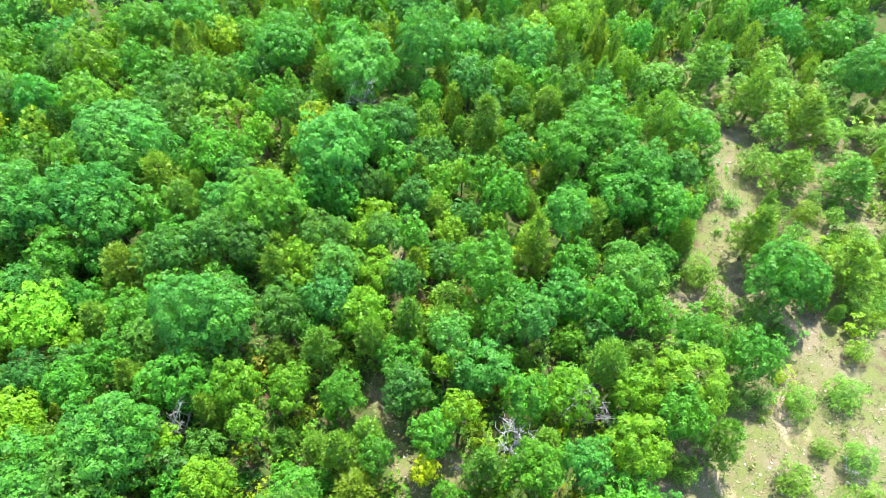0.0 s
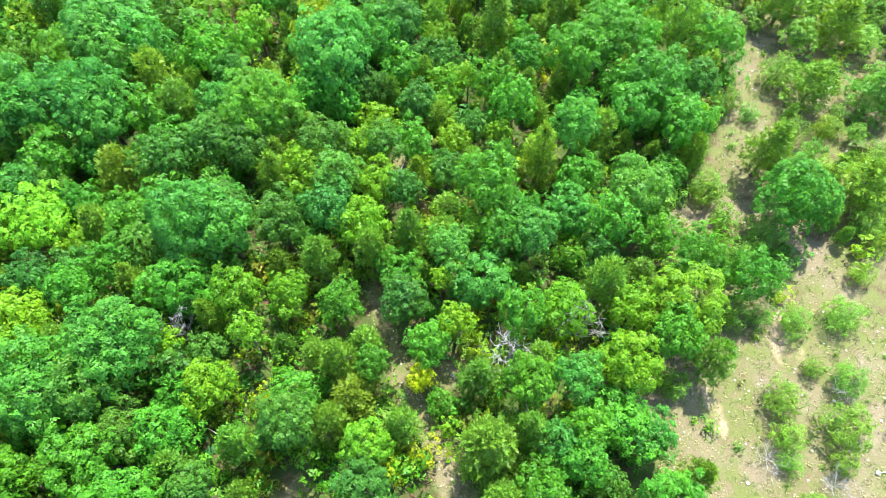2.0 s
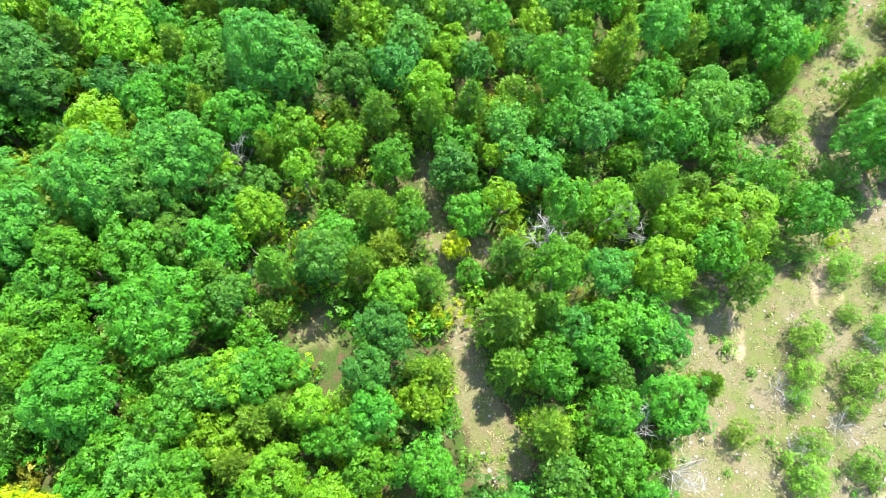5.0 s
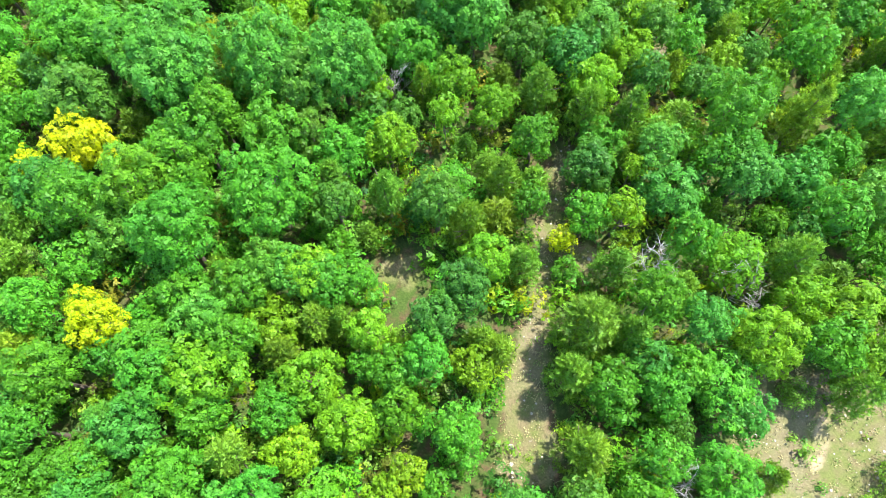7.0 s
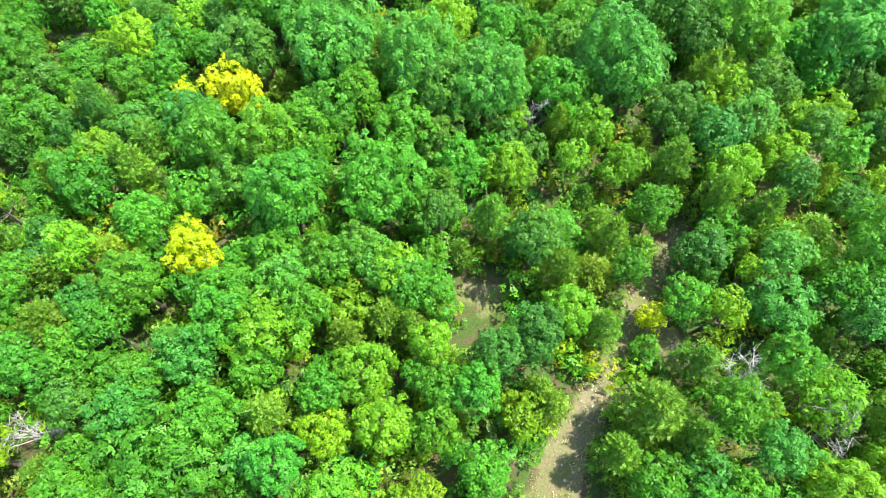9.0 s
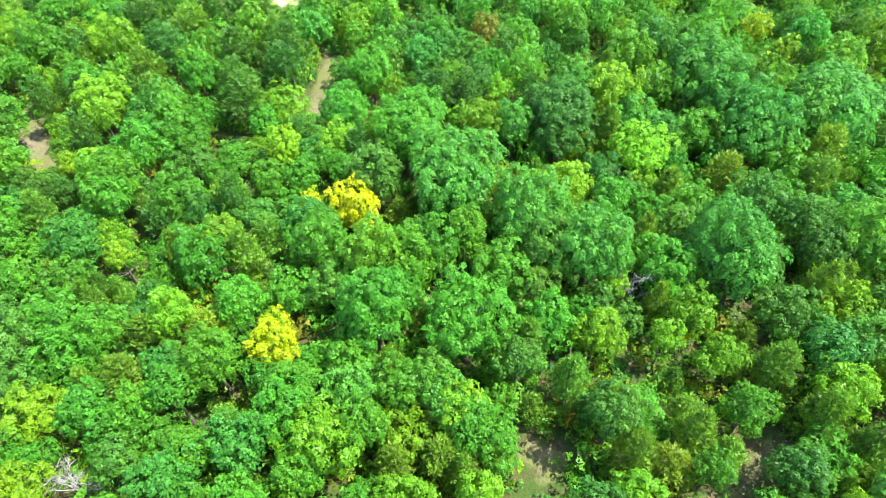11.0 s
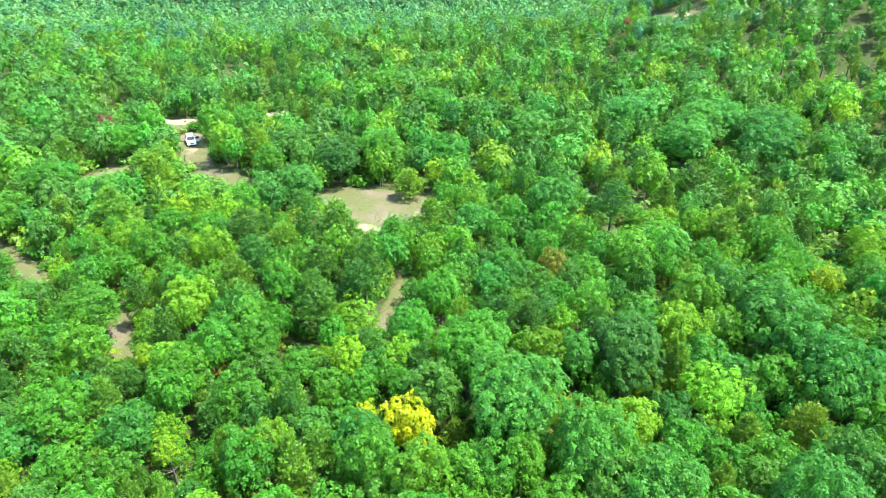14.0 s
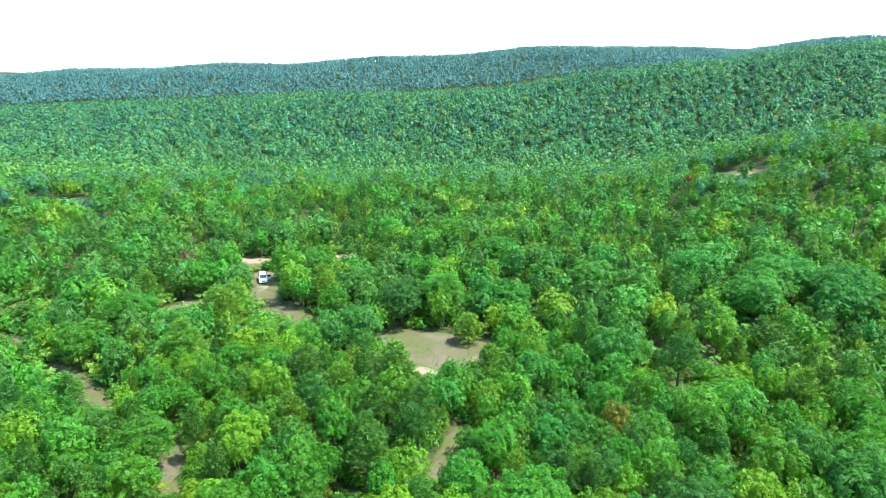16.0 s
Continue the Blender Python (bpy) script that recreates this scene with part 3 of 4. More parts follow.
PLANTED += [("broad_green", *row) for row in ((-158.7, 11.1, 5.6, 9), (-140.6, 20.4, 6.4, 9), (-134.4, -30.1, 3.4, 9), (-134.1, -42.0, 3.1, 9), (-132.4, -22.6, 4.4, 9), (-126.8, -46.5, 3.6, 8), (-113.5, -54.5, 3.4, 6), (-112.4, 4.1, 4.8, 9), (-110.0, -17.0, 2.9, 8), (-108.8, 4.4, 4.5, 9), (-107.1, -54.8, 5.3, 8), (-106.2, 15.7, 5.3, 9), (-94.5, -57.0, 4.3, 8), (-78.9, -32.1, 2.9, 8), (-65.4, -13.4, 2.5, 8), (-63.3, -35.5, 4.0, 8), (-54.2, -15.5, 2.7, 7), (-53.5, 1.6, 2.8, 7), (-52.8, 37.1, 3.0, 8), (-49.7, -23.1, 2.9, 8),)]
PLANTED += [("broad_green", *row) for row in ((-47.8, 59.4, 3.0, 9), (-47.8, 8.2, 3.9, 10), (-45.9, -16.9, 2.9, 7), (-45.6, 6.7, 3.9, 10), (-41.7, 58.9, 3.1, 9), (-40.0, 75.0, 3.8, 9), (-36.3, -15.4, 2.6, 8), (-32.9, -4.8, 2.6, 10), (-32.8, -27.3, 2.8, 8), (-30.5, 22.5, 2.0, 8), (-30.4, -23.7, 2.1, 8), (-30.3, 7.6, 2.1, 9), (-30.0, -0.9, 2.9, 10), (-29.8, 5.1, 2.5, 9), (-29.8, -12.6, 2.1, 8), (-29.4, 2.8, 2.7, 9), (-27.2, 61.6, 3.4, 9), (-24.8, 9.1, 2.6, 9), (-24.6, -2.1, 3.4, 11), (-24.5, -15.2, 2.4, 9),)]
PLANTED += [("broad_green", *row) for row in ((-23.5, -24.4, 1.9, 8), (-22.9, -18.4, 1.7, 8), (-22.8, -21.2, 1.8, 7), (-21.3, 4.6, 3.6, 11), (-20.4, 69.8, 3.7, 9), (-19.9, -9.7, 2.4, 8), (-18.5, -10.6, 2.5, 9), (-18.0, -17.8, 1.8, 7), (-18.0, 41.6, 4.1, 10), (-15.8, -5.4, 1.9, 8), (-14.2, -10.8, 1.9, 7), (-13.6, 2.1, 2.2, 8), (-12.6, -14.9, 2.4, 8), (-12.2, 3.3, 2.1, 7), (-10.1, -7.5, 1.7, 7), (-8.3, 22.5, 2.0, 7), (-5.5, -0.3, 1.7, 7), (-5.2, 17.3, 1.5, 6), (-4.0, 1.9, 1.9, 8), (-0.8, 19.0, 1.8, 7),)]
PLANTED += [("broad_green", *row) for row in ((0.2, 15.0, 1.2, 3), (0.8, -0.9, 2.0, 7), (3.7, 33.5, 2.7, 10), (6.9, 21.9, 2.1, 7), (7.1, 15.8, 2.2, 8), (7.7, 8.1, 2.1, 7), (11.0, 10.2, 2.0, 7), (11.3, 12.4, 1.9, 7), (13.2, 50.7, 3.2, 9), (13.6, 2.9, 2.4, 7), (14.6, 61.5, 2.8, 8), (16.7, 53.5, 3.8, 9), (17.2, 7.6, 2.6, 7), (19.0, 20.1, 2.1, 8), (21.0, 47.2, 3.7, 9), (22.0, 27.0, 2.4, 8), (23.1, 42.3, 2.6, 8), (26.9, 25.9, 2.2, 7), (32.1, 33.9, 3.7, 9),)]
PLANTED += [("yellow", *row) for row in ((-1.4, 16.7, 1.2, 4),)]
PLANTED += [("shrub", *row) for row in ((19.6, 17.2, 1.5, 3), (23.4, 7.1, 1.3, 3), (25.7, 36.7, 2.2, 4), (27.0, 33.8, 1.6, 3), (28.0, 11.2, 1.1, 2), (28.1, 13.2, 1.5, 3), (28.3, 16.2, 1.9, 3.2), (28.6, 5.2, 2.1, 3.2), (29.0, 7.7, 1.5, 2.6), (30.0, 32.0, 2.2, 4), (30.0, 48.3, 1.6, 3), (30.9, 23.1, 1.8, 3), (31.7, 19.0, 1.0, 2), (32.1, 11.2, 1.2, 2.4), (32.2, 47.0, 1.2, 2), (32.7, 13.9, 2.4, 3.4), (33.1, 6.9, 1.7, 3), (34.1, 17.9, 1.7, 3), (35.3, 23.7, 2.0, 3), (36.2, 52.3, 2.5, 4),)]
PLANTED += [("yellow", *row) for row in ((-41.1, -4.7, 1.2, 5), (-37.7, -1.0, 2.6, 8.0), (-25.0, -10.5, 2.1, 7.6),)]
PLANTED += [("broad_gold", *row) for row in ((-53.3, -27.3, 1.2, 6), (-52.7, -26.8, 1.0, 6), (-39.4, -13.0, 1.0, 6), (-39.2, -13.7, 1.2, 6), (-38.3, -22.2, 1.2, 7), (-23.8, -20.9, 0.8, 6), (-0.7, -7.3, 1.6, 6), (-0.2, -5.2, 1.4, 6),)]
PLANTED += [("broad_rust", *row) for row in ((-63.1, 22.4, 2.3, 7),)]
PLANTED += [("pine", *row) for row in ((-86.4, -10.7, 2.7, 8), (-79.7, -18.6, 3.4, 9), (-77.0, 37.1, 3.3, 10), (-75.3, -5.5, 3.7, 10), (-71.1, -16.8, 3.1, 9), (-67.2, -8.3, 2.8, 9), (-64.3, -2.8, 3.0, 10), (-61.8, -3.7, 2.7, 9), (-60.9, -9.1, 2.5, 9), (-57.8, -8.7, 2.9, 9),)]

standing = []  # x, y, radius of all that grows, so that nothing grows into another
cells = {}


def free(x, y, r, close):
    cx, cy = int(x // 6), int(y // 6)
    for i in (-1, 0, 1):
        for j in (-1, 0, 1):
            for px, py, pr in cells.get((cx + i, cy + j), ()):
                if (px - x) ** 2 + (py - y) ** 2 < (close * (r + pr)) ** 2:
                    return False
    return True


def hold(x, y, r):
    cells.setdefault((int(x // 6), int(y // 6)), []).append((x, y, r))


for kind, x, y, r, h in PLANTED:
    r = min(r, 5.6)
    plant(kind, x, y, r, h)
    hold(x, y, min(r, 4.2) * (1.5 if kind == "yellow" else 1.0))

# ---------------------------------------------------------------- dead trees, bare and grey or rusty
BARE = [bare_tree_mesh("bare_limbs", DEADWOOD, 5.0, 1.35, 13, 20) for _ in range(3)]
RUSTY = bare_tree_mesh("dry_limbs", RUSTWOOD, 5.0, 1.6, 14, 16)


def dead_tree(x, y, h, mesh, label):
    ob = new("dead_tree", mesh)
    ob.matrix_basis = pose(x, y, float(land(x, y)) - 0.1, 0, 0, rng.uniform(0, 360)) @ Matrix.Scale(h / 5.0, 4)
    tagged(ob, label, "dead tree", "dead trees")
    hold(x, y, 0.7)


for x, y, h in ((5.9, 18.4, 7.0), (12.2, 21.6, 6.2), (14.8, 5.3, 6.0), (-10.0, 60.0, 8.0), (-22.0, 20.5, 6.0), (-19.6, -26.5, 6.2), (27.7, 7.2, 2.6), (18.8, 3.2, 6.0)):
    dead_tree(x, y, h, BARE[rng.integers(3)], "bare dead tree with bleached grey limbs")
TWIGGY = bare_tree_mesh("bare_twigs", DEADWOOD, 5.0, 3.4, 16, 18)
for x, y, h in ((34.0, 17.2, 2.4), (26.6, 11.6, 2.2), (31.3, 9.6, 2.3), (28.3, 6.9, 2.6)):
    dead_tree(x, y, h, TWIGGY, "low dead bush of bare grey twigs beside green shrubs")
for x, y, h in ((3.1, 27.4, 3.8), (-24.4, 54.0, 7.0), (-185.4, 86.8, 9.0)):
    dead_tree(x, y, h, RUSTY, "dead tree with dry reddish-brown twigs")

for x, y, r, h in ((-138.5, -53.0, 2.2, 7.0), (-136.5, -78.5, 1.8, 5.5), (-202.3, 98.6, 1.4, 8.5)):
    plant("broad_red", x, y, r, h)
    hold(x, y, r)

# ---------------------------------------------------------------- the rest of the wood
KINDS = ["broad_green", "broad_dark", "broad_blue", "broad_lime", "cedar", "broad_gold"]
SHARE = [0.37, 0.15, 0.07, 0.12, 0.28, 0.01]


def bearing(x, y):
    """Degrees to the left of +y, seen from the middle of the place."""
    return np.degrees(np.arctan2(-(x - 3), y + 4))


def spots(count, span):
    """Random places in a box, in order."""
    x0, x1, y0, y1 = span
    return np.stack([rng.uniform(x0, x1, count), rng.uniform(y0, y1, count)], 1)


def open_ground(x, y):
    return off_segments(np.asarray(x), np.asarray(y), CLEARINGS + DIRT[:3])


near = spots(14000, (-105, 90, -70, 105))
gap = open_ground(near[:, 0], near[:, 1])
dist, turn = np.hypot(near[:, 0] - 3, near[:, 1] + 4), bearing(near[:, 0], near[:, 1])
bushy = in_glade(near[:, 0], near[:, 1])
level = land(near[:, 0], near[:, 1])
grove, single = [], {}
for (x, y), g, d, a, z, bush in zip(near, gap, dist, turn, level, bushy):
    if not ((d < 98 and -48 < a < 128) or d < 46):
        continue
    kind = KINDS[rng.choice(6, p=SHARE)]
    if x > -18 and y > 12 and rng.random() < 0.22:
        kind = "cedar"
    r = float(np.clip(rng.normal(2.22, 0.55), 1.3, 3.6))
    if kind == "cedar" and x < -42 and rng.random() < 0.75:
        kind = "pine"
    if bush:
        kind, r = ("cedar", "shrub", "shrub")[rng.integers(3)], rng.uniform(0.9, 2.2)
    if kind == "broad_blue":
        r *= 1.2
    if g < 0.62 * r or not free(x, y, r, 0.60 if bush else 0.57):
        continue
    h = float(np.clip(r * 1.9 + rng.normal(2.0, 0.9), 4.2, 11.0)) * (1.0 if kind != "cedar" else 0.95) * (1.15 if kind == "pine" else 1.0)
    if bush:
        h = r * rng.uniform(1.7, 2.4) if kind == "shrub" else r * 2.0 + 1.2
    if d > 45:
        h = min(h, sightline_limit(x, y, r))
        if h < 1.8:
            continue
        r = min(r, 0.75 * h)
    hold(x, y, r)
    r *= 0.86 if kind in ("cedar", "pine") else 1.0
    sort = kind if kind in ("cedar", "pine", "shrub", "broad_blue") else "broad"
    if d < 62 and single.get(sort, 0) < 190:
        single[sort] = single.get(sort, 0) + 1
        plant(kind, x, y, r, h)
    else:
        grove.append((kind, GROVE_ROUND, GROVE_CEDAR, x, y, r, h, z))

# ---------------------------------------------------------------- undergrowth and the woods farther off, as one mesh a stretch
LOW = [broadleaf(8, 5, 0.42, (3, 4)) for _ in range(5)]
BRUSH = [broadleaf(6, 4, 0.52, (3, 4), 0.66) for _ in range(4)]
MIDDLE = [broadleaf(38, 8, 0.215, (3, 7), 0.64) for _ in range(6)]
MIDFAR = [broadleaf(22, 5, 0.29, (3, 6), 0.66) for _ in range(6)]
MIDCEDAR = [conifer(70, 5, 0.25, i % 2) for i in range(4)]
DISTANT = [broadleaf(16, 2, 0.40, (3, 6), 0.68) for _ in range(6)]
DISTCEDAR = [conifer(12, 3, 0.6, 0) for _ in range(3)]
SPECK = [broadleaf(8, 1, 0.62, (2, 5), 0.72) for _ in range(4)]


def thicket(name, label, rows, material):
    """Many plants in one mesh. rows: shape, x, y, z, width, height scale, turn, colour."""
    groups = {}
    for row in rows:
        groups.setdefault(id(row[0]), []).append(row)
    verts, tints = [], []
    for group in groups.values():
        shape = group[0][0]
        data = np.array([row[1:7] for row in group])
        c, s = np.cos(data[:, 5])[:, None], np.sin(data[:, 5])[:, None]
        px, py, pz = shape[:, 0] * data[:, 3:4], shape[:, 1] * data[:, 3:4], shape[:, 2] * data[:, 4:5]
        v = np.stack([px * c - py * s + data[:, 0:1], px * s + py * c + data[:, 1:2], pz + data[:, 2:3]], -1)
        verts.append(v.reshape(-1, 3))
        col = np.array([(*row[7], 1.0) for row in group])
        tints.append(np.repeat(col, len(shape), 0))
    verts, tints = np.concatenate(verts), np.concatenate(tints)
    me = build_mesh(name, verts, facets(verts), material, False, tints)
    return tagged(new(name, me), label, "woodland", kind="stuff")


def crown_row(kind, shapes, cedars, x, y, r, h, ground):
    if kind == "pine":
        return (cedars[-1], x, y, ground + 0.38 * h, r * 0.85, 0.62 * h, rng.random() * 6.28, varied(kind))
    if kind == "cedar":
        return (cedars[rng.integers(len(cedars))], x, y, ground + 0.1 * h, r * 0.85, 0.9 * h, rng.random() * 6.28, varied(kind))
    k = min(max(0.8 * h / (1.45 * r), 0.85), 1.6)
    return (shapes[rng.integers(len(shapes))], x, y, ground + h - 0.85 * r * k, r, r * k, rng.random() * 6.28, varied(kind))


def stems(name, label, rows):
    """Plain tapering stems under the crowns of a wood. rows: x, y, ground, height."""
    rows = np.array(rows)
    a = np.linspace(0, 2 * math.pi, 5, endpoint=False)
    ring = np.stack([np.cos(a), np.sin(a), 0 * a], -1)
    foot = rows[:, None, :3] + ring[None] * (0.022 * rows[:, 3])[:, None, None] - (0, 0, 0.1)
    top = rows[:, None, :3] + ring[None] * (0.008 * rows[:, 3])[:, None, None] + np.stack([0 * rows[:, 3], 0 * rows[:, 3], 0.8 * rows[:, 3]], -1)[:, None]
    verts = np.concatenate([foot, top], 1).reshape(-1, 3)
    i = np.arange(5)
    one = np.stack([i, (i + 1) % 5, (i + 1) % 5 + 5, i + 5], -1)
    faces = (np.arange(len(rows))[:, None, None] * 10 + one[None]).reshape(-1, 4)
    tagged(new(name, build_mesh(name, verts, faces, BARK, True)), label, "trunks", kind="stuff")


thicket("grove", "close-set broadleaf trees and cedars of the nearer wood", [crown_row(*row) for row in grove], LEAF_GROVE)
stems("grove_trunks", "dark slender trunks of the nearer wood", [(row[3], row[4], row[7], row[6]) for row in grove])

rows = []
low = spots(15000, (-105, 90, -70, 105))
gap = open_ground(low[:, 0], low[:, 1])
dist, turn = np.hypot(low[:, 0] - 3, low[:, 1] + 4), bearing(low[:, 0], low[:, 1])
level = land(low[:, 0], low[:, 1])
for (x, y), g, d, a, z in zip(low, gap, dist, turn, level):
    if not ((d < 98 and -48 < a < 128) or d < 46) or g < 0.2 + 0.5 * rng.random() or (in_glade(x, y) and rng.random() < 0.85):
        continue
    r = rng.uniform(0.65, 1.6)
    if not free(x, y, r, 0.27):
        continue
    hold(x, y, r * 0.55)
    kind = ("broad_green", "broad_lime", "broad_dark", "broad_green", "broad_gold", "shrub")[rng.integers(6)] if rng.random() < 0.9 else "broad_rust"
    rows.append((LOW[rng.integers(5)], x, y, z + 0.55 * r, r, r * rng.uniform(0.9, 1.5), rng.random() * 6.28, varied(kind, 0.2)))
for x, y in spots(2600, (-4, 62, -6, 70)):
    if open_ground(x, y) > 0.2 and not in_glade(x, y):
        continue
    if rng.random() < 0.75 or not free(x, y, 0.3, 0.7):
        continue
    r = 0.18 + 0.6 * rng.random() ** 2
    rows.append((LOW[rng.integers(5)], x, y, float(land(x, y)) + 0.5 * r, r, r, rng.random() * 6.28, varied("shrub", 0.2)))
thicket("undergrowth", "tangled green undergrowth of saplings and bushes between trees", rows, LEAF_GROVE)

rows, poles = [], []
mid = spots(27000, (-345, 120, -290, 330))
gap = open_ground(mid[:, 0], mid[:, 1])
dist, turn = np.hypot(mid[:, 0] - 3, mid[:, 1] + 4), bearing(mid[:, 0], mid[:, 1])
level = land(mid[:, 0], mid[:, 1])
for (x, y), g, d, a, z in zip(mid, gap, dist, turn, level):
    if d < 97 or not ((36 < a < 130 and d < 140) or (38 < a < 126 and d < 330) or (-52 < a <= 36 and d < 138)):
        continue
    kind = KINDS[rng.choice(6, p=SHARE)]
    # bluer leaf tints farther out: distance haze painted into the crowns
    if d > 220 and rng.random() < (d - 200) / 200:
        kind = ("hill_haze", "hill_haze", "hill_haze_dark", "hill_haze_olive")[rng.integers(4)]
    # extra dark kinds: leaf colour takes over some of the shade between crowns
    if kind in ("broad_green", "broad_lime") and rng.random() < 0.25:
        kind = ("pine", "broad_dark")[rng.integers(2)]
    if 125 < d < 260 and rng.random() < 0.22:
        kind = "cedar"
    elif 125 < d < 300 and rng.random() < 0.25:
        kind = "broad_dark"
    if kind == "cedar" and rng.random() < 0.6:
        kind = "pine"
    r = float(np.clip(rng.normal(2.6, 0.55), 1.6, 4.2)) * (1.15 if kind == "broad_blue" else 1.0)
    if g < 0.6 * r or not free(x, y, r, 0.56):
        continue
    h = min(r * 1.8 + rng.uniform(1.6, 3.6), sightline_limit(x, y, r) if d < 290 else 99)
    if h < 2.0:
        continue
    r = min(r, 0.7 * h)
    hold(x, y, r)
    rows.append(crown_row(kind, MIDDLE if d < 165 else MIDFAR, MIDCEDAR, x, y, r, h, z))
    if d < 190:
        poles.append((x, y, z, h))
for x, y in spots(9000, (-175, -40, -110, 110)):
    d = math.hypot(x - 3, y + 4)
    r = rng.uniform(0.9, 1.9)
    if not (97 < d < 175 and 36 < bearing(x, y) < 130) or open_ground(x, y) < 0.5 or not free(x, y, r, 0.34):
        continue
    r = min(r, sightline_limit(x, y, r) / 1.4)
    if r > 0.6:
        kind = ("broad_green", "broad_dark", "cedar", "shrub")[rng.integers(4)]
        rows.append((BRUSH[rng.integers(4)], x, y, float(land(x, y)) + 0.5 * r, r, r * rng.uniform(0.9, 1.3), rng.random() * 6.28, varied(kind)))
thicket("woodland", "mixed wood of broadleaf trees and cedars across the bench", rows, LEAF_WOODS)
stems("woodland_trunks", "thin dark trunks of the mixed wood", poles)


def far_wood(name, label, shapes, cedars, d0, d1, step, size, kinds):
    """A hillside of treetops on a loose grid, rows of crowns from d0 to d1 metres out."""
    rows = []
    for d in np.arange(d0, d1, step):
        half = 0.74 * d + 30
        across = np.arange(-half, half, step)
        dd = d + rng.uniform(-0.5, 0.5, len(across)) * step
        ll = across + rng.uniform(-0.5, 0.5, len(across)) * step
        x, y = 4 - 0.996 * dd + 0.087 * ll, -6 + 0.087 * dd + 0.996 * ll
        level, gap = land(x, y), open_ground(x, y)
        for px, py, z, g in zip(x, y, level, gap):
            if g < 1.0 or np.hypot(px - 3, py + 4) < 328:
                continue
            kind = kinds[rng.integers(len(kinds))]
            r = size * rng.uniform(0.62, 1.32)
            row = crown_row(kind, shapes, cedars, px, py, r, r * 1.5 + rng.uniform(2.5, 5.5), z)
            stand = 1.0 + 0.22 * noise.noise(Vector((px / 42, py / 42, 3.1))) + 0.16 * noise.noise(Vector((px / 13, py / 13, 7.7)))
            # from plain leaf colour to the haze-blue tint as d grows
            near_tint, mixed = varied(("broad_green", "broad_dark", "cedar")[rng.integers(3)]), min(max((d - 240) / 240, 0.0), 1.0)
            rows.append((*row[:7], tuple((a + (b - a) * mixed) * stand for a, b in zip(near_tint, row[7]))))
    thicket(name, label, rows, LEAF_FAR)


far_wood("valley_wood", "wooded valley side with crowded green treetops", DISTANT, DISTCEDAR, 262, 680, 5.6, 3.1, ("hill_haze", "hill_haze", "hill_haze", "hill_haze_dark", "hill_haze_dark", "hill_haze_olive"))
far_wood("ridge_wood", "distant wooded ridge of small treetops with blue haze in their colour", SPECK, SPECK, 925, 1140, 5.9, 3.1, ("ridge",))

# trees behind and beside the flight, so that the wood closes all round
rows = []
back = spots(2600, (-140, 170, -170, 170))
gap = open_ground(back[:, 0], back[:, 1])
dist, turn = np.hypot(back[:, 0] - 3, back[:, 1] + 4), bearing(back[:, 0], back[:, 1])
level = land(back[:, 0], back[:, 1])
for (x, y), g, d, a, z in zip(back, gap, dist, turn, level):
    if d < 46 or (d < 98 and -48 < a < 128) or 36 < a < 130 or (-52 < a <= 36 and d < 138) or d > 170 or g < 2 or not free(x, y, 2.8, 0.7):
        continue
    hold(x, y, 2.8)
    kind = KINDS[rng.choice(6, p=SHARE)]
    rows.append(crown_row(kind, DISTANT, DISTCEDAR, x, y, rng.uniform(2.2, 3.6), rng.uniform(5, 8), z))
thicket("outer_wood", "mixed wood beyond the open ground", rows, LEAF_FAR)

# ---------------------------------------------------------------- stones and grass on the open ground
def stone_shape(seed):
    bm = bmesh.new()
    bmesh.ops.create_icosphere(bm, subdivisions=1, radius=1.0)
    r = random.Random(seed)
    for v in bm.verts:
        v.co = Vector((v.co.x * r.uniform(0.7, 1.15), v.co.y * r.uniform(0.6, 1.0), v.co.z * r.uniform(0.3, 0.45)))
    me = bpy.data.meshes.new("rock")
    bm.to_mesh(me)
    bm.free()
    me.materials.append(STONE)
    return me


ROCKS = [stone_shape(i) for i in range(6)]


def open_spots(count, span, margin):
    p = spots(count, span)
    inside = (open_ground(p[:, 0], p[:, 1]) < -margin) | (in_glade(p[:, 0], p[:, 1]) & (rng.random(count) < 0.35))
    return p[inside & (off_segments(p[:, 0], p[:, 1], DIRT) > 0.3)]


for x, y in open_spots(330, (-8, 50, -4, 60), 0.4)[:70]:
    if not free(x, y, 0.3, 0.8):
        continue
    rock = new("rock", ROCKS[rng.integers(6)])
    s = float(rng.choice([0.14, 0.2, 0.3], p=[0.6, 0.3, 0.1]))
    rock.matrix_basis = pose(x, y, float(land(x, y)) + 0.04, 0, 0, rng.uniform(0, 360)) @ Matrix.Scale(s, 4)
    tagged(rock, "pale limestone rock lying on the open ground", "rock", "loose rocks")

# pebbles
base = np.array([v.co[:] for v in ROCKS[0].vertices])
tris = np.array([p.vertices[:] for p in ROCKS[0].polygons])
p = open_spots(7500, (-8, 60, -6, 70), 0.1)[:2900]
size = 0.025 + 0.11 * rng.random(len(p)) ** 3.0
spin = rng.random(len(p)) * 6.28
c, s = np.cos(spin)[:, None], np.sin(spin)[:, None]
vx, vy, vz = base[:, 0] * size[:, None], base[:, 1] * size[:, None], base[:, 2] * size[:, None]
verts = np.stack([vx * c - vy * s + p[:, :1], vx * s + vy * c + p[:, 1:], vz + land(p[:, 0], p[:, 1])[:, None] + 0.02], -1).reshape(-1, 3)
faces = (np.arange(len(p))[:, None, None] * len(base) + tris[None]).reshape(-1, 3)
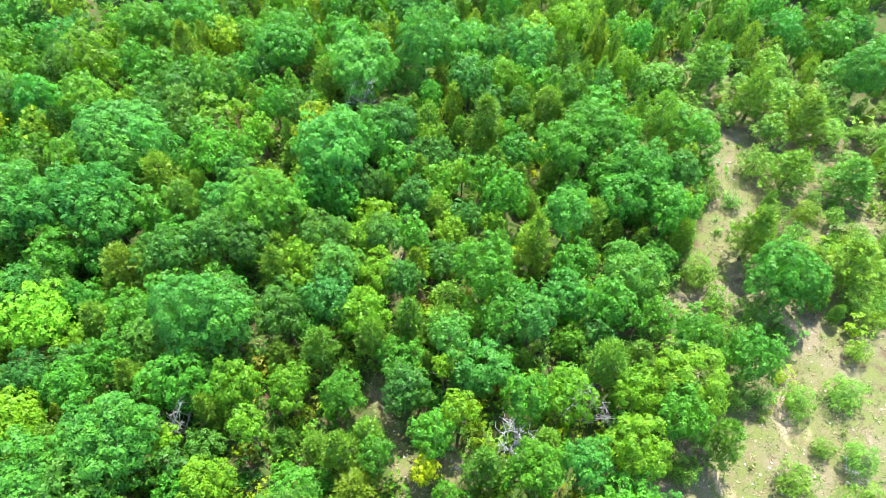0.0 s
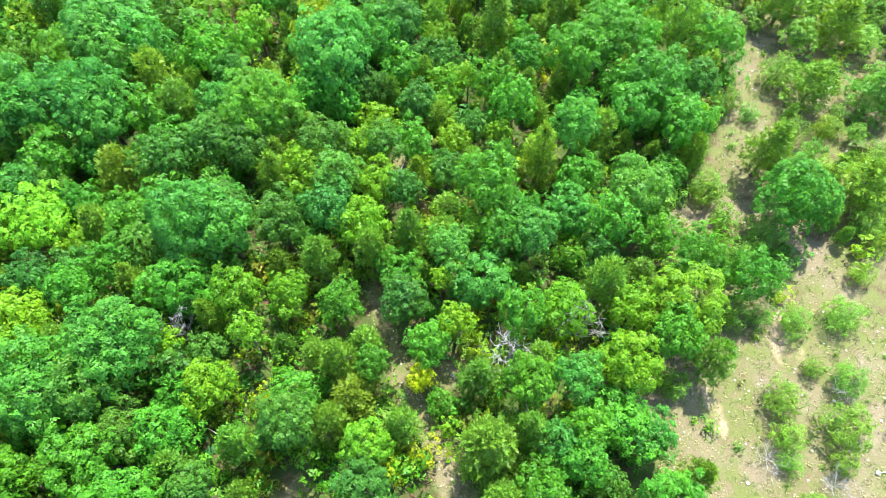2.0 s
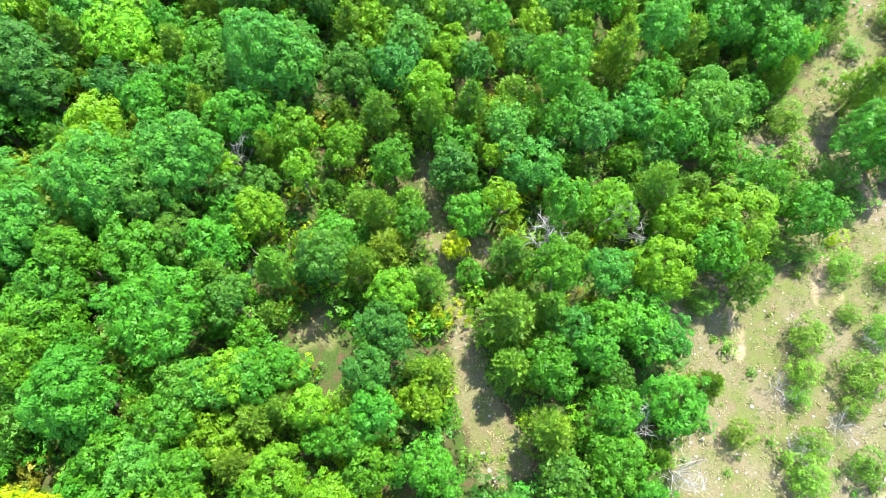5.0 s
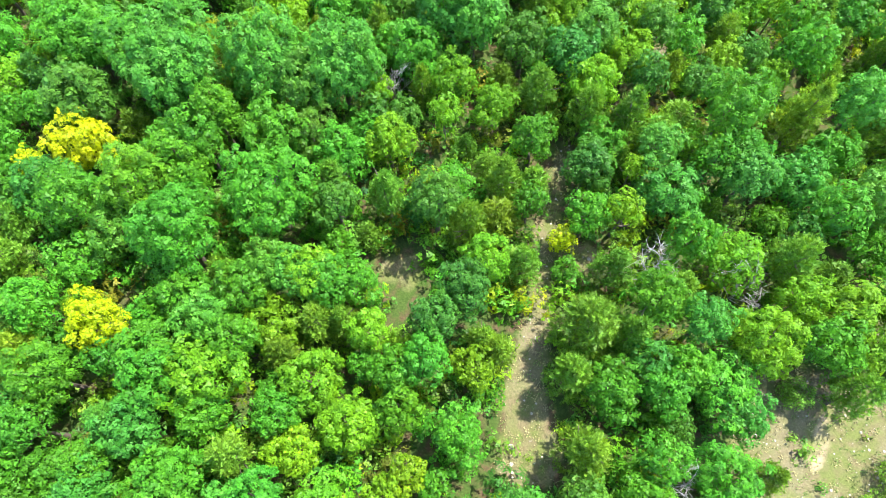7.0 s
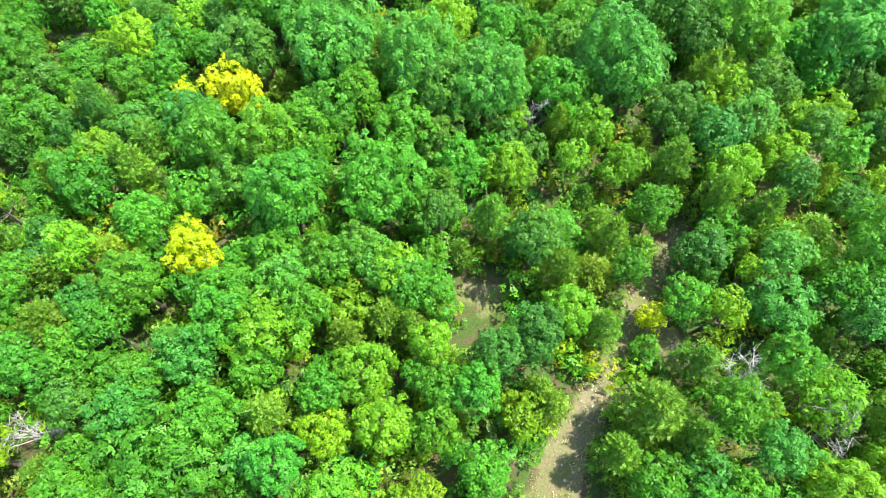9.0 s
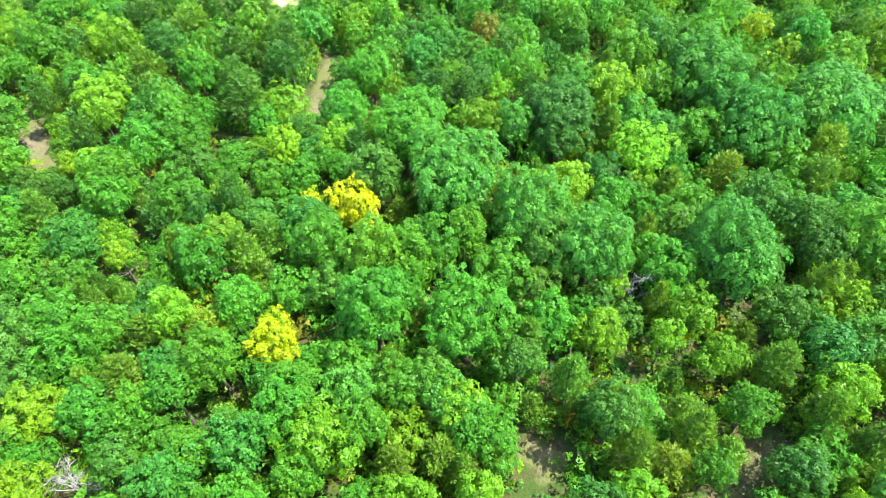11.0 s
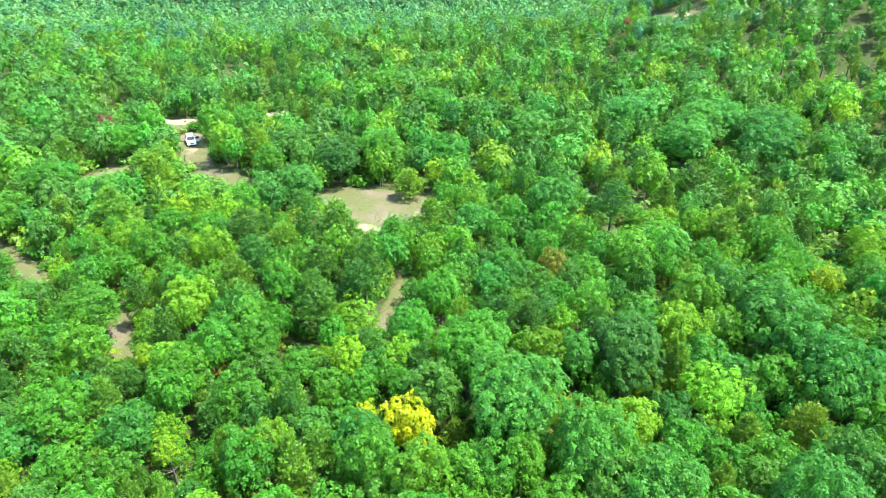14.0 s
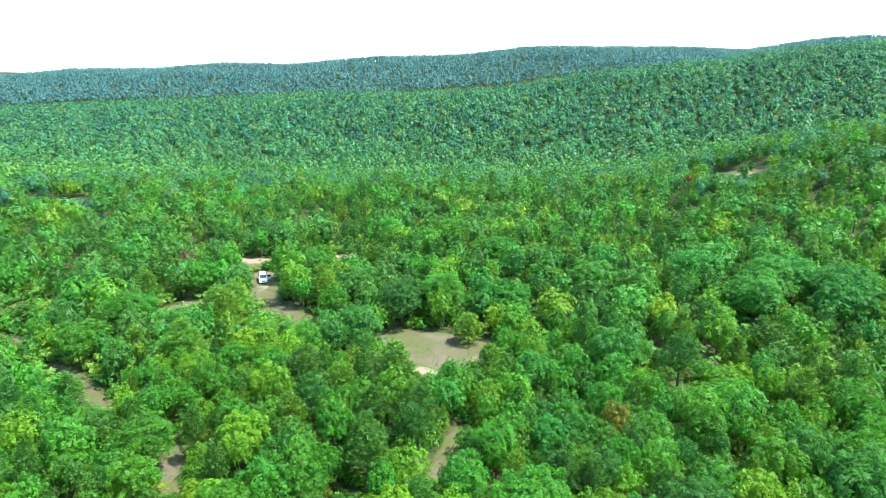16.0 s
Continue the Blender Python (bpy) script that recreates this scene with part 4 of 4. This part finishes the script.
tagged(new("pebbles", build_mesh("pebbles", verts, faces, STONE)), "scattered pale pebbles and grit", "pebbles", kind="stuff")


def tufts(name, label, material, p, high):
    """Blades in tufts, three to five a tuft, bent outward."""
    n = len(p) * 6
    at = np.repeat(np.stack([p[:, 0], p[:, 1], land(p[:, 0], p[:, 1])], -1), 6, 0) + rng.normal(size=(n, 3)) * (0.14, 0.14, 0)
    a = rng.random(n) * 6.28
    out = np.stack([np.cos(a), np.sin(a), 0 * a], -1)
    side = np.stack([-np.sin(a), np.cos(a), 0 * a], -1)
    tall = high * rng.uniform(0.5, 1.2, n)[:, None]
    v = np.stack([at - side * 0.05, at + side * 0.05, at + out * tall * 0.8 + (0, 0, 1) * tall], 1).reshape(-1, 3)
    tagged(new(name, build_mesh(name, v, np.arange(len(v)).reshape(-1, 3), material)), label, "grass", kind="stuff")


tufts("dry_grass", "dry straw-coloured grass tufts", STRAW, open_spots(9000, (-8, 60, -6, 70), -0.3)[:3600], 0.2)
tufts("green_grass", "short green grass tufts and weeds", GRASS, open_spots(9000, (-8, 60, -6, 70), -0.5)[:1800], 0.16)
tufts("meadow_grass", "short grass of the far clearings", GRASS, open_spots(14000, (-160, -60, -90, 50), -0.3)[:2600], 0.14)


# ---------------------------------------------------------------- the parked car and the brush beside it
def part(name, bm, material, parent, label=""):
    me = bpy.data.meshes.new(name)
    bm.to_mesh(me)
    bm.free()
    me.materials.append(material)
    for poly in me.polygons:
        poly.use_smooth = False
    ob = new(name, me)
    ob.parent = parent
    return tagged(ob, label)


def slab(profile, wide, bevel=0.04):
    """A body from a side outline of (x, z) points, wide metres across at each point's own half-width."""
    bm = bmesh.new()
    halves = wide if isinstance(wide, (list, tuple)) else [wide] * len(profile)
    left = [bm.verts.new((x, w, z)) for (x, z), w in zip(profile, halves)]
    right = [bm.verts.new((x, -w, z)) for (x, z), w in zip(profile, halves)]
    bm.faces.new(left), bm.faces.new(right[::-1])
    for i in range(len(left)):
        j = (i + 1) % len(left)
        bm.faces.new((left[j], left[i], right[i], right[j]))
    bmesh.ops.recalc_face_normals(bm, faces=bm.faces)
    if bevel:
        bmesh.ops.bevel(bm, geom=list(bm.edges), offset=bevel, segments=2, affect="EDGES", profile=0.6)
    return bm


def block(x0, x1, y0, y1, z0, z1, bevel=0.02):
    bm = bmesh.new()
    bmesh.ops.create_cube(bm, size=1.0)
    for v in bm.verts:
        v.co = Vector((x0 + (v.co.x + 0.5) * (x1 - x0), y0 + (v.co.y + 0.5) * (y1 - y0), z0 + (v.co.z + 0.5) * (z1 - z0)))
    if bevel:
        bmesh.ops.bevel(bm, geom=list(bm.edges), offset=bevel, segments=2, affect="EDGES")
    return bm


def disc(x, y, z, radius, width, sides=20):
    bm = bmesh.new()
    bmesh.ops.create_cone(bm, cap_ends=True, segments=sides, radius1=radius, radius2=radius, depth=width)
    bmesh.ops.rotate(bm, verts=bm.verts, matrix=Matrix.Rotation(radians(90), 3, "X"))
    bmesh.ops.bevel(bm, geom=[e for e in bm.edges if abs(e.verts[0].co.y - e.verts[1].co.y) < 1e-4], offset=width * 0.18, segments=2, affect="EDGES")
    bmesh.ops.translate(bm, verts=bm.verts, vec=(x, y, z))
    return bm


def parked_car(x, y, heading):
    car = new("parked_car")
    tagged(car, "white estate car with an open front door parked on grass", "car")
    car.matrix_basis = pose(x, y, float(land(x, y)) + 0.02, 0, 0, heading)
    w = 0.93
    part("body", slab([(-2.35, 0.35), (2.2, 0.32), (2.38, 0.5), (2.36, 0.82), (1.15, 1.02), (-2.32, 1.04), (-2.42, 0.7)], w, 0.06), PAINT, car, "white painted car body")
    part("cabin", slab([(-2.25, 1.0), (1.05, 1.0), (0.28, 1.68), (-2.0, 1.70)], [0.90, 0.90, 0.70, 0.70], 0.05), PAINT, car, "white roof and pillars")
    part("bonnet", slab([(1.12, 1.0), (2.30, 0.84), (2.28, 0.88), (1.12, 1.05)], 0.80, 0.01), PAINT, car)
    part("windscreen", slab([(1.00, 1.06), (0.36, 1.62), (0.38, 1.645), (1.03, 1.085)], [0.80, 0.64, 0.64, 0.80], 0.0), GLASS, car, "dark tinted windscreen")
    part("rear_window", slab([(-2.26, 1.1), (-2.09, 1.58), (-2.11, 1.6), (-2.29, 1.1)], [0.75, 0.62, 0.62, 0.75], 0.0), GLASS, car)
    for side in (-1, 1):
        for a, b in ((-1.95, -1.15), (-1.05, -0.35), (-0.28, 0.55)):
            bm = bmesh.new()
            lo, hi = 0.905 * side, 0.745 * side
            bm.faces.new([bm.verts.new(q) for q in ((a, lo, 1.08), (b, lo, 1.08), (b - (0.22 if b > 0.4 else 0.03), hi, 1.60), (a + 0.03, hi, 1.60))])
            ext = bmesh.ops.extrude_face_region(bm, geom=bm.faces[:])
            bmesh.ops.translate(bm, verts=[v for v in ext["geom"] if isinstance(v, bmesh.types.BMVert)], vec=(0, 0.02 * side, 0.006))
            bmesh.ops.recalc_face_normals(bm, faces=bm.faces)
            part("side_window", bm, GLASS, car)
        part("headlight", block(2.22, 2.39, side * 0.62 - 0.2, side * 0.62 + 0.2, 0.66, 0.80), LAMP, car)
        part("mirror", block(0.75, 0.93, side * 1.02 - 0.1, side * 1.02 + 0.1, 1.0, 1.14, 0.03), PAINT, car)
        for ax in (-1.45, 1.45):
            tyre = part("wheel", disc(ax, side * 0.83, 0.33, 0.33, 0.22), RUBBER, car, "black rubber tyre")
            part("rim", disc(ax, side * 0.90, 0.33, 0.20, 0.10), CHROME, tyre)
    part("grille", block(2.30, 2.40, -0.38, 0.38, 0.56, 0.76), TRIM, car, "dark front grille")
    part("bumper", block(2.28, 2.46, -0.88, 0.88, 0.34, 0.52, 0.05), PAINT, car)
    for side in (-0.6, 0.6):
        part("roof_rail", block(-1.8, 0.1, side - 0.02, side + 0.02, 1.70, 1.75, 0.01), TRIM, car)
    door = part("front_door", block(0, 1.05, -0.05, 0.05, 0.42, 1.02, 0.03), PAINT, car, "white car door standing open")
    door.location, door.rotation_euler = (0.72, 0.95, 0), (0, 0, radians(118))
    part("door_window", block(0.08, 0.92, -0.015, 0.015, 1.03, 1.5, 0.005), GLASS, door)
    return car


parked_car(-135.9, -35.6, 14.0)

LOG = build_mesh("fallen_log", *tube([(-1.6, 0, 0), (-0.5, 0.08, 0.03), (0.6, -0.05, 0.02), (1.7, 0.06, 0.0)], [0.16, 0.15, 0.12, 0.07], 8), BARK, True)
PALE_LOG = build_mesh("fallen_log", *tube([(-2.0, 0, 0), (-0.6, 0.12, 0.03), (0.7, -0.1, 0.02), (2.1, 0.1, 0.0)], [0.055, 0.05, 0.04, 0.02], 8), DEADWOOD, True)
for x, y, turn_by, mesh in ((-131.4, -40.2, 20, LOG), (-131.9, -40.9, 50, LOG), (-130.8, -40.6, -15, LOG), (36.9, 10.9, 5, PALE_LOG), (35.6, 7.6, 60, PALE_LOG), (-4.3, 40.2, 80, PALE_LOG)):
    log = new("fallen_log", mesh)
    log.matrix_basis = pose(x, y, float(land(x, y)) + 0.12, 0, 0, turn_by)
    tagged(log, "dark fallen log in a brush heap" if mesh is LOG else "bleached fallen log on bare ground", "log", "fallen logs")
plant("broad_gold", -133.8, -40.0, 1.4, 3.2)
